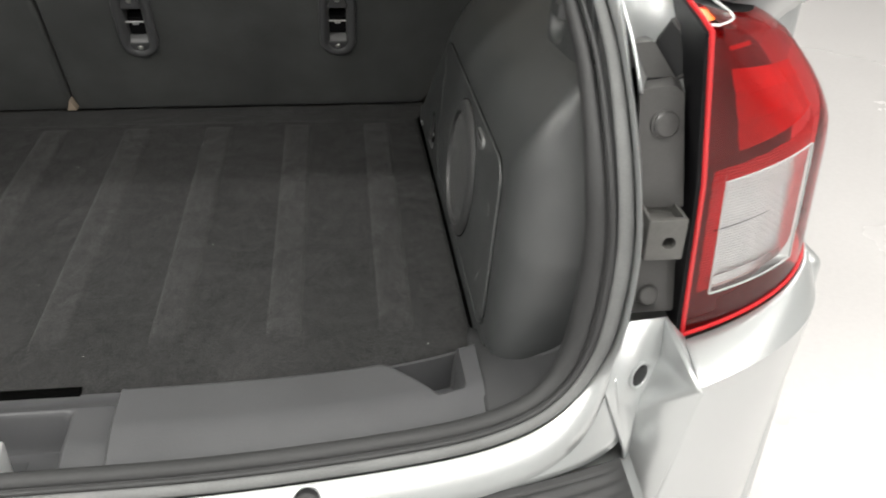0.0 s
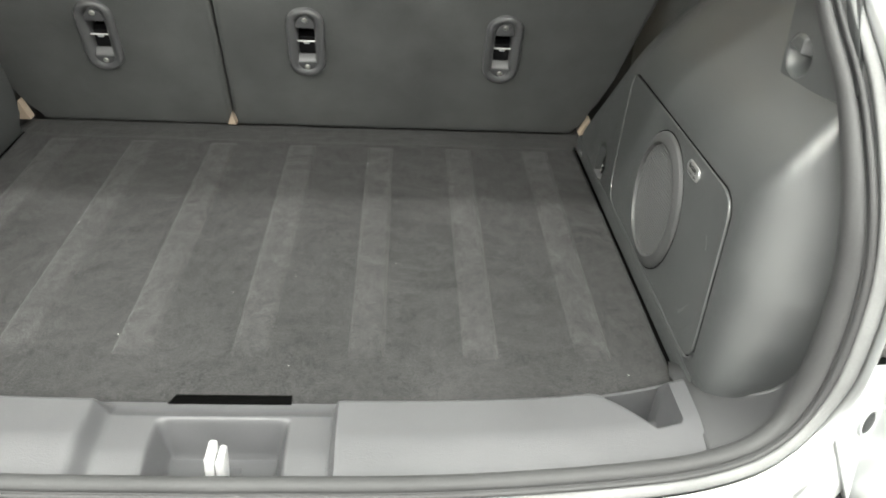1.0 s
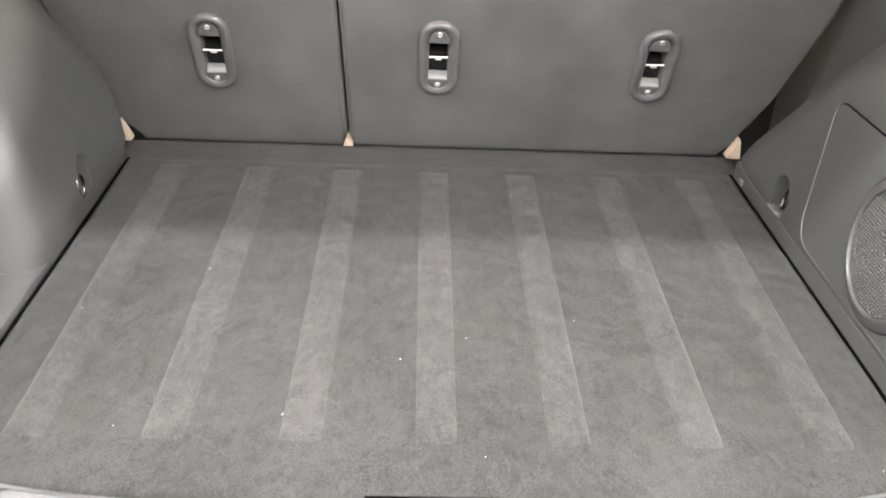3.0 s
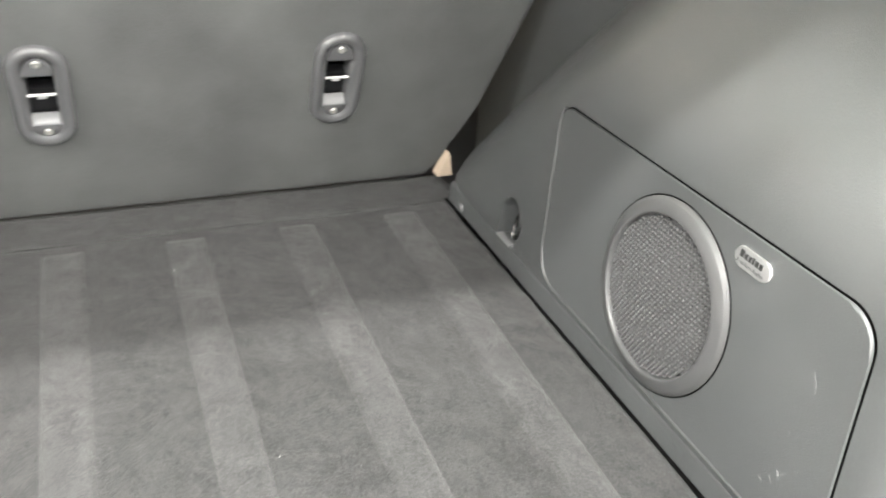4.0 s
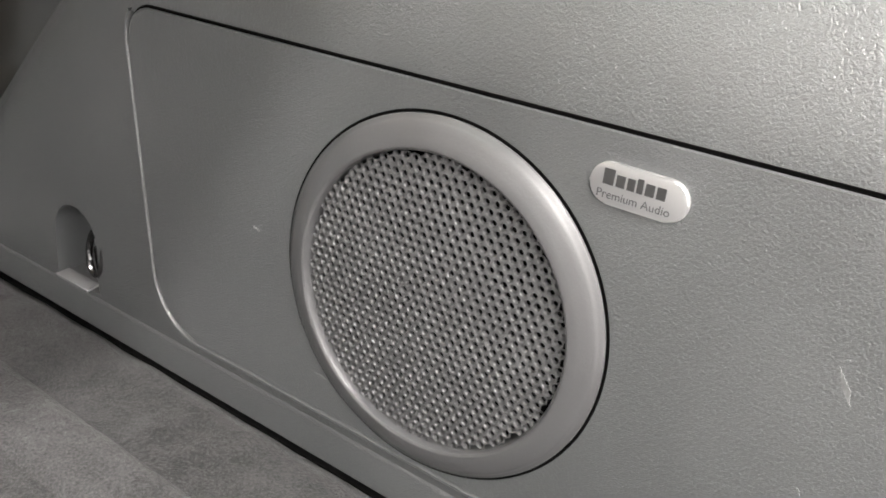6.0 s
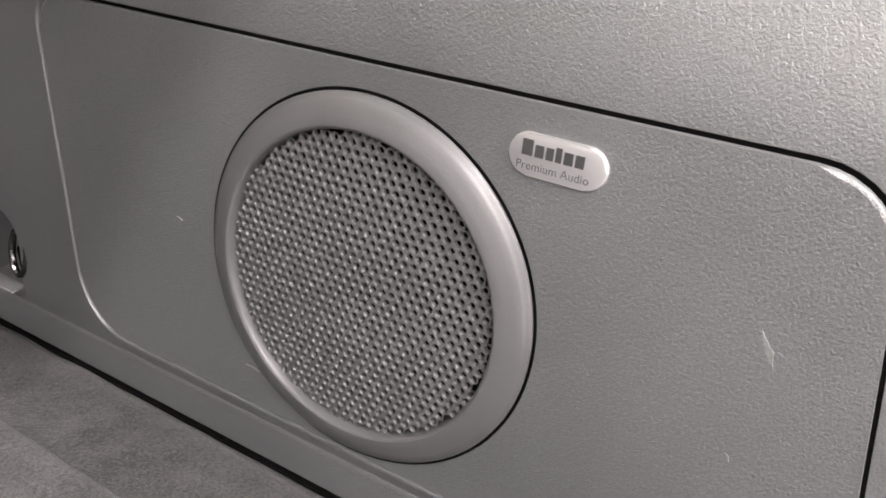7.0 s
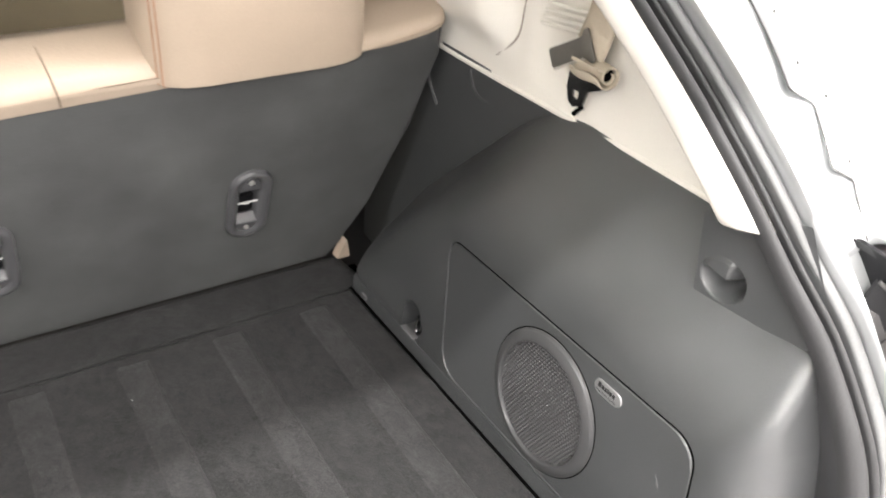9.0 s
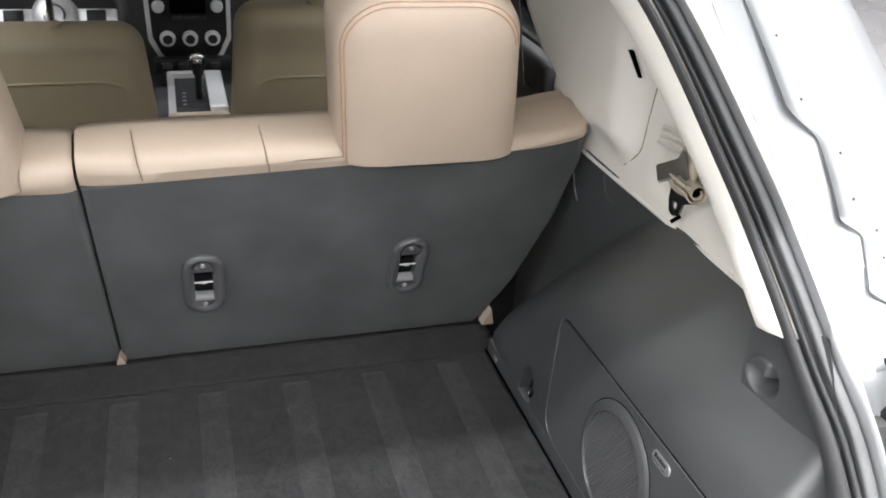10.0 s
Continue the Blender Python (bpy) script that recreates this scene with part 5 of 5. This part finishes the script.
FWD = Vector((-0.16, 0.95, -0.22)).normalized()
BAND = [(-0.009, -0.010), (-0.007, -0.002), (0.000, 0.0020), (0.018, 0.0035), (0.034, 0.001), (0.041, -0.004), (0.045, -0.016), (0.046, -0.065)]


def band_sheet(u, v):
    i = min(len(PIL) - 1, int(round(u * (len(PIL) - 1))))
    t = (PIL[min(i + 1, len(PIL) - 1)] - PIL[max(i - 1, 0)]).normalized()
    inward = t.cross(FWD).normalized()
    if inward.x > 0:
        inward = -inward
    w, h = BAND[int(round(v * 7))]
    return PIL[i] + FWD * (w * (1 + 0.5 * step(0.5, 0.75, PIL[i].z))) + inward * h


thicken(part("cover", grid(band_sheet, len(PIL) - 1, 7), BEIGE, pillar, angle=50), 0.004)


def quarter(u, v):
    z = 0.386 + 0.414 * v
    y0 = float(np.interp(z, [0.386, 0.40, 0.468, 0.538, 0.665, 0.755, 0.80], [0.085, 0.085, 0.110, 0.185, 0.345, 0.475, 0.55]))
    y1 = float(np.interp(z, [0.386, 0.42, 0.487, 0.513, 0.556, 0.80], [0.74, 0.735, 0.715, 0.79, 0.855, 1.10]))
    y = y0 + (y1 - y0) * u
    z -= (0.016 * step(0.15, 0.65, y)) * (1 - v) ** 3
    return (quarter_x(y, z), y, z)


def quarter_x(y, z):
    x = 0.597 + 0.010 * step(0.2, 0.65, y) - 0.04 * max(0, z - 0.45)
    x -= 0.030 * step(0.458, 0.520, y) * step(0.40, 0.46, z)
    x += 0.006 * (step(0.24, 0.28, y) - step(0.405, 0.445, y)) * step(0.40, 0.415, z)
    return x


q = thing("quarter_upper_trim", "pale beige plastic trim below the quarter window", "trim panel", kind="structure")
thicken(part("cover", grid(quarter, 90, 50), BEIGE, q), 0.01, 1)
part("lower_edge", tube([Vector(quarter(u, 0)) + Vector((0.002, 0, 0.0015)) for u in np.linspace(0, 1, 90)], 0.0045, 10), BEIGE, q)
for k in range(4):
    part("vent_slot", tube([(0.6015, 0.424 - 0.003 * k, 0.472 + 0.0085 * k), (0.5985, 0.345 - 0.005 * k, 0.484 + 0.008 * k)], 0.0026, 8), BEIGE, q, "moulded vent rib")
part("trim_seam", tube(spline([(quarter_x(y, z) - 0.0002, y, z) for y, z in ((0.505, 0.405), (0.476, 0.428), (0.463, 0.448), (0.456, 0.488), (0.445, 0.540))], 30), 0.0009, 6), SEAM_M, q, "fine seam between the trim panels")
part("window_slit", prismed([(0.5835, 0.470, 0.547), (0.5830, 0.472, 0.547), (0.5720, 0.491, 0.580), (0.5745, 0.487, 0.580)], (0.005, 0, 0)), GAP, q, "dark edge of the quarter window")

belt = thing("seat_belt", "beige seat belt with steel tongue hooked on the trim", "seat belt")


def web(u, v):
    p = [Vector((0.590, 0.292, 0.545)), Vector((0.584, 0.304, 0.524)), Vector((0.586, 0.311, 0.503)), Vector((0.580, 0.314, 0.480))]
    i = min(2, int(u * 3))
    c = p[i].lerp(p[i + 1], u * 3 - i)
    return c + Vector((0.05, 0.9, 0.35)).normalized() * (v - 0.5) * 0.046 + Vector((-0.005 * math.sin(v * math.pi), 0, 0))


def spiral(k):
    """A fold of webbing rolled on itself, about an axis along its width."""
    a = 2 * math.pi * 1.6 * k
    return 0.0150 * (1 - 0.6 * k) * math.cos(a), 0.0145 * (1 - 0.6 * k) * math.sin(a)


ROLL_A, ROLL_B = Vector((0.582, 0.328, 0.460)), Vector((0.576, 0.276, 0.464))
thicken(part("webbing", grid(web, 24, 8), WEBBING, belt), 0.0016)
rx = (ROLL_B - ROLL_A).normalized()
ry = Vector((-1, 0, 0))
ry = (ry - rx * ry.dot(rx)).normalized()
rz = rx.cross(ry)
roll = grid(lambda u, v: ROLL_A.lerp(ROLL_B, v) + ry * spiral(u)[0] + rz * spiral(u)[1] + rz * 0.0012 * math.sin(v * 7), 60, 12)
thicken(part("roll", roll, WEBBING, belt, "rolled loop of beige webbing"), 0.0018)
tx = Vector((0, -0.070, 0.042)).normalized()
tz = (Vector((-1, -0.35, 0.2)) - tx * Vector((-1, -0.35, 0.2)).dot(tx)).normalized()
ty = tz.cross(tx)
TONGUE = Matrix.Translation((0.572, 0.336, 0.471)) @ Matrix((tx, ty, tz)).transposed().to_4x4()
tg = part("tongue", prismed([(x, y, -0.0012) for x, y in rounded_loop([(-0.034, -0.0110, 0.004), (0.022, -0.0110, 0.003), (0.030, -0.0180, 0.003), (0.036, -0.0180, 0.003), (0.036, 0.0180, 0.003), (0.030, 0.0180, 0.003), (0.022, 0.0110, 0.003), (-0.034, 0.0110, 0.004)], 4)], (0, 0, 0.0024), 0.0005), TONGUE_M, belt, "grey steel buckle tongue", at=TONGUE)
cut(tg, [boxed((-0.027, -0.0055, -0.01), (-0.015, 0.0055, 0.01)), boxed((-0.006, -0.0020, -0.01), (0.003, 0.0050, 0.01)), boxed((-0.003, -0.0050, -0.01), (0.001, 0.0010, 0.01))])
part("tongue_rim", tube([(x, -0.0110, 0.0) for x in (-0.032, -0.010, 0.020)], 0.0016, 8), STEEL, belt, "bright edge of the tongue", at=TONGUE)
part("sleeve_fold", sweep([ROLL_A.lerp(ROLL_B, v) + Vector((-0.0165, -0.004, 0.010)) for v in (0.05, 0.3, 0.6, 0.95)], [(-0.0015, -0.004), (-0.0015, 0.004), (0.0015, 0.004), (0.0015, -0.004)], (-1, 0, 0.4)), WEBBING, belt, "stacked edge of folded webbing")
# solid near-black tube in place of the shade inside the roll
part("roll_core", tube([ROLL_A.lerp(ROLL_B, v) for v in (0.1, 0.5, 0.93)], 0.0075, 12), GAP, belt, "near-black core for the shade inside the roll")
anc = part("anchor", prismed([(0.586, y, z) for y, z in rounded_loop([(0.345, 0.446, 0.002), (0.346, 0.428, 0.003), (0.341, 0.412, 0.003), (0.332, 0.408, 0.002), (0.318, 0.414, 0.003), (0.313, 0.432, 0.006), (0.292, 0.442, 0.003), (0.288, 0.454, 0.003), (0.310, 0.462, 0.003)], 4)], (-0.003, 0, 0), 0.0005), DARK_CHROME, belt, "dark steel belt anchor with a square hole")
cut(anc, [boxed((0.57, 0.3255, 0.4185), (0.60, 0.3350, 0.4280))])
part("anchor_pin", tube([(0.592, 0.326, 0.409), (0.580, 0.326, 0.402)], 0.0028, 10), GAP, belt, "black pin below the anchor")
mirrored(q)
mirrored(pillar)

# ---------------------------------------------------------------- cabin ahead of the rear seats
tagged(part("cabin_floor", boxed((-0.72, 0.80, -0.42), (0.72, 3.1, -0.36)), DARK_CARPET), "dark cabin carpet", "floor", kind="structure")
head = part("headliner", grid(lambda u, v: ((u - 0.5) * 1.24, 0.62 + 1.75 * v, 0.835 + 0.05 * math.sin(v * 2.2) - 0.09 * (2 * u - 1) ** 4), 16, 16), BEIGE)
thicken(head, 0.03, 1)
tagged(head, "pale beige fabric headliner", "ceiling", kind="structure")
for sx in (1, -1):
    dr = thing("rear_door", "rear door with dark lower panel and tinted glass", "car door", kind="structure")
    part("panel", boxed((min(sx * 0.70, sx * 0.86), 0.96, -0.40), (max(sx * 0.70, sx * 0.86), 3.0, 0.40), 0.02), DASH_M, dr)
    part("sill", boxed((min(sx * 0.675, sx * 0.72), 0.98, 0.34), (max(sx * 0.675, sx * 0.72), 2.9, 0.415), 0.015, 3), DASH_M, dr)
    pane = part("pane", prismed([(sx * 0.735, 0.98, 0.40), (sx * 0.735, 2.9, 0.40), (sx * 0.66, 2.3, 0.80), (sx * 0.66, 1.0, 0.80)], (sx * 0.005, 0, 0)), GLASS, dr, "clear door glass")
    pane.visible_shadow = False
    part("glass_run", tube([(sx * 0.73, 1.02, 0.405), (sx * 0.73, 1.5, 0.41), (sx * 0.725, 2.4, 0.41)], 0.012, 8), BLACK, dr, "black glass run seal")
    part("divider", prismed([(sx * 0.72, 1.62, 0.40), (sx * 0.72, 1.72, 0.40), (sx * 0.65, 1.66, 0.80), (sx * 0.65, 1.56, 0.80)], (sx * 0.02, 0, 0)), BLACK, dr)
    cp = thing("centre_pillar_trim", "pale beige plastic pillar trim beside the rear seat", "trim panel", kind="structure")
    part("cover", prismed([(sx * 0.60, 0.80, 0.49), (sx * 0.636, 0.915, 0.495), (sx * 0.626, 0.945, 0.520), (sx * 0.612, 0.96, 0.56), (sx * 0.585, 0.99, 0.82), (sx * 0.555, 0.80, 0.82)], (sx * 0.06, 0, 0), 0.0), BEIGE, cp)
ub = thing("upper_belt", "dark seat belt strap beside the pillar", "seat belt")
part("strap", prismed([(0.650, 1.02, 0.36), (0.652, 1.06, 0.36), (0.628, 1.10, 0.60), (0.626, 1.06, 0.60)], (0.002, 0, 0)), DASH_M, ub)
ws = part("windscreen", prismed([(-0.66, 3.0, 0.36), (0.66, 3.0, 0.36), (0.56, 2.35, 0.83), (-0.56, 2.35, 0.83)], (0, 0.004, 0.004)), GLASS)
ws.visible_shadow = False
tagged(ws, "clear windscreen glass", "windscreen", kind="structure")


def rounded_slab(lo, hi, taper, r):
    bm = boxed((-0.5, -0.5, -0.5), (0.5, 0.5, 0.5))
    for v in bm.verts:
        w = v.co.z + 0.5
        sx = 1 - taper * w
        v.co = Vector(((lo[0] + hi[0]) / 2 + v.co.x * (hi[0] - lo[0]) * sx, lo[1] + (hi[1] - lo[1]) * (v.co.y + 0.5), lo[2] + (hi[2] - lo[2]) * w))
    bmesh.ops.bevel(bm, geom=bm.edges[:], offset=r, segments=6, profile=0.5, affect="EDGES", clamp_overlap=True)
    return bm


def front_seat(cx, up):
    # the cabin's dimness is put into this leather's colour
    st = thing("front_seat", "tan leather front seat seen from behind", "car seat", group="front seats")
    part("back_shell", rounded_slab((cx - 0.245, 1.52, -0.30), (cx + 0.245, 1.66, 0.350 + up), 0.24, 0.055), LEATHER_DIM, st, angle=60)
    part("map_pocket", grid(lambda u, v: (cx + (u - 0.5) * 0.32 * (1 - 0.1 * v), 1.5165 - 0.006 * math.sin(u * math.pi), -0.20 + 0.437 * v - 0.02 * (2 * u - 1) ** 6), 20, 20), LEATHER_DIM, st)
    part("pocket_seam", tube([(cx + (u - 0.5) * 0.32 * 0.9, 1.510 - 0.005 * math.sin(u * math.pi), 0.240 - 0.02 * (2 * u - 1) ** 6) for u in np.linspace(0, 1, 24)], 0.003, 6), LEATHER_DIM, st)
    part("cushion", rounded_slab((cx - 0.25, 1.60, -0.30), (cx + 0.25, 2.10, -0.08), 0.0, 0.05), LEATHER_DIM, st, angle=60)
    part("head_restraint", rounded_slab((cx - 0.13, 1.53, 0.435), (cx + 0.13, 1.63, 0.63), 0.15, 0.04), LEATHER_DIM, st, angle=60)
    for dx in (0,):
        part("post", tube([(cx + dx, 1.575, 0.36), (cx + dx, 1.575, 0.46)], 0.007, 10), CHROME, st, "chrome head restraint post")
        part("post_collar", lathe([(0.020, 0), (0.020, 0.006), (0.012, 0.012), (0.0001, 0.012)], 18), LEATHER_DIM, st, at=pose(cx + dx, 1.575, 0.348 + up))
    return st


front_seat(-0.272, 0.004)
front_seat(0.318, 0.052)

con = thing("centre_console", "black centre console with chrome-framed gear selector", "console")
con.location = (0.028, 0, -0.024)
part("body", boxed((-0.12, 1.55, -0.36), (0.14, 2.40, 0.02), 0.02, 3), DASH_M, con)
part("armrest", rounded_slab((-0.085, 1.50, -0.06), (0.105, 1.90, 0.055), 0.05, 0.025), LEATHER, con, "tan leather armrest lid", angle=60)
fr = boxed((-0.074, 1.90, 0.018), (0.092, 2.26, 0.062), 0.006)
fp = part("selector_frame", fr, SATIN, con, "bright silver selector frame")
cut(fp, [boxed((-0.052, 1.86, 0.0), (0.070, 2.22, 0.09))])
part("gate_plate", boxed((-0.052, 1.90, 0.014), (0.070, 2.22, 0.048), 0.002), BLACK, con)
for k in range(4):
    part("gate_mark", boxed((-0.032, 1.96 + 0.035 * k, 0.048), (-0.022, 1.97 + 0.035 * k, 0.0492)), BADGE, con, "pale selector mark")
part("lever", tube([(0.016, 2.02, 0.02), (0.017, 2.01, 0.10), (0.017, 2.00, 0.145)], 0.011, 12), BLACK, con)
part("knob", lathe([(0.0001, -0.035), (0.014, -0.034), (0.020, -0.015), (0.024, 0.006), (0.022, 0.018), (0.012, 0.024), (0.0001, 0.025)], 24), BLACK, con, "black gear knob", angle=60, at=pose(0.017, 2.0, 0.160))
part("knob_cap", lathe([(0.0245, 0.004), (0.0235, 0.016), (0.015, 0.0245), (0.0001, 0.027)], 24), CHROME, con, "chrome knob cap", angle=60, at=pose(0.017, 2.0, 0.160))
part("switch_panel", boxed((-0.11, 2.30, 0.045), (0.13, 2.345, 0.085), 0.006), BLACK, con)
for k in range(4):
    part("switch", boxed((-0.085 + 0.05 * k, 2.292, 0.055), (-0.055 + 0.05 * k, 2.302, 0.075), 0.002), DASH_M, con)

dash = thing("dashboard", "black dashboard with silver-framed centre stack", "dashboard", kind="structure")
dash.location = (0.030, 0, -0.046)
part("body", boxed((-0.70, 2.40, -0.05), (0.70, 3.05, 0.42), 0.05, 4), DASH_M, dash)
stack = [(-0.118, 0.52, 0.02), (0.130, 0.52, 0.02), (0.122, 0.165, 0.03), (0.085, 0.088, 0.045), (-0.075, 0.088, 0.045), (-0.110, 0.165, 0.03)]
part("stack_frame", prismed([(x, 2.40, z) for x, z in rounded_loop([(x * 1.12 - 0.001, z - 0.012 if z < 0.3 else z, r) for x, z, r in stack], 5)], (0, -0.035, 0), 0.004), SATIN, dash, "satin silver stack frame")
part("stack_face", prismed([(x, 2.37, z) for x, z in rounded_loop(stack, 5)], (0, -0.012, 0), 0.003), BLACK, dash, "black centre stack panel")
for k, x in enumerate((-0.064, 0.006, 0.076)):
    part("dial", lathe([(0.025, 0), (0.024, 0.012), (0.019, 0.018), (0.0001, 0.018)], 24), SATIN, dash, "silver heater dial", at=pose(x, 2.357, 0.160, 90))
    part("dial_face", lathe([(0.015, 0.0185), (0.0001, 0.019)], 20), BLACK, dash, at=pose(x, 2.357, 0.160, 90))
for x in (-0.085, 0.095):
    part("radio_knob", lathe([(0.020, 0), (0.019, 0.012), (0.014, 0.017), (0.0001, 0.017)], 24), SATIN, dash, "silver radio knob", at=pose(x, 2.357, 0.262, 90))
part("radio_screen", boxed((-0.050, 2.350, 0.240), (0.060, 2.357, 0.300), 0.002), GAP, dash, "dark radio display")
for k in range(6):
    part("radio_key", boxed((-0.045 + 0.018 * k, 2.349, 0.222), (-0.031 + 0.018 * k, 2.357, 0.231), 0.001), DASH_M, dash)

wheel = thing("steering_wheel", "dark steering wheel with silver hub trim", "steering wheel")
WM = pose(-0.327, 2.12, 0.243, 68)
part("rim", lathe([(0.178 + 0.015 * math.cos(a), 0.015 * math.sin(a)) for a in np.linspace(0, 2 * math.pi, 14)[:-1]], 56, True), DASH_M, wheel, at=WM, angle=60)
part("hub", lathe([(0.062, -0.01), (0.060, 0.022), (0.045, 0.034), (0.0001, 0.038)], 32), SATIN, wheel, "silver-grey hub pad", angle=60, at=WM)
part("hub_ring", lathe([(0.030, 0.034), (0.030, 0.041), (0.024, 0.042), (0.023, 0.036)], 28), CHROME, wheel, at=WM)
for x0, x1 in ((-0.165, -0.05), (0.05, 0.165)):
    part("spoke", boxed((x0, -0.024, -0.008), (x1, 0.020, 0.012), 0.005), SATIN, wheel, "silver spoke", at=WM)
    part("switch_pad", boxed(((x0 + x1) / 2 - 0.026, -0.020, 0.010), ((x0 + x1) / 2 + 0.026, 0.016, 0.018), 0.003), BLACK, wheel, at=WM)

# ---------------------------------------------------------------- the raised tailgate over the opening
HINGE, TIP = Vector((0, 0.66, 0.90)), Vector((0, -0.42, 1.28))
GATE = Matrix.Translation(HINGE) @ Matrix(((1, 0, 0), (0, (TIP - HINGE).normalized().y, -(TIP - HINGE).normalized().z), (0, (TIP - HINGE).normalized().z, (TIP - HINGE).normalized().y))).to_4x4()
gate = thing("tailgate", "raised silver tailgate with dark trim and tinted glass", "tailgate", kind="structure")
part("lower_panel", boxed((-0.60, 0.52, -0.07), (0.60, 1.14, 0.0), 0.02, 3), SILVER, gate, at=GATE)
part("inner_trim", boxed((-0.55, 0.54, 0.002), (0.55, 1.10, 0.020), 0.008, 2), PLASTIC, gate, "dark grey inner trim", at=GATE)
for x0, x1 in ((-0.60, -0.50), (0.50, 0.60)):
    part("window_post", boxed((x0, 0.02, -0.06), (x1, 0.52, 0.0), 0.01), PLASTIC, gate, at=GATE)
part("top_rail", boxed((-0.50, 0.02, -0.06), (0.50, 0.09, 0.0), 0.01), PLASTIC, gate, at=GATE)
part("pane", boxed((-0.50, 0.09, -0.03), (0.50, 0.52, -0.025)), GLASS, gate, "tinted rear window", at=GATE)

roof = part("roof", grid(lambda u, v: ((u - 0.5) * 1.30, 0.60 + 1.85 * v, 0.905 + 0.05 * math.sin(v * 2.2) - 0.10 * (2 * u - 1) ** 4), 16, 16), SILVER)
thicken(roof, 0.01)
tagged(roof, "silver painted car roof", "car body", kind="structure")
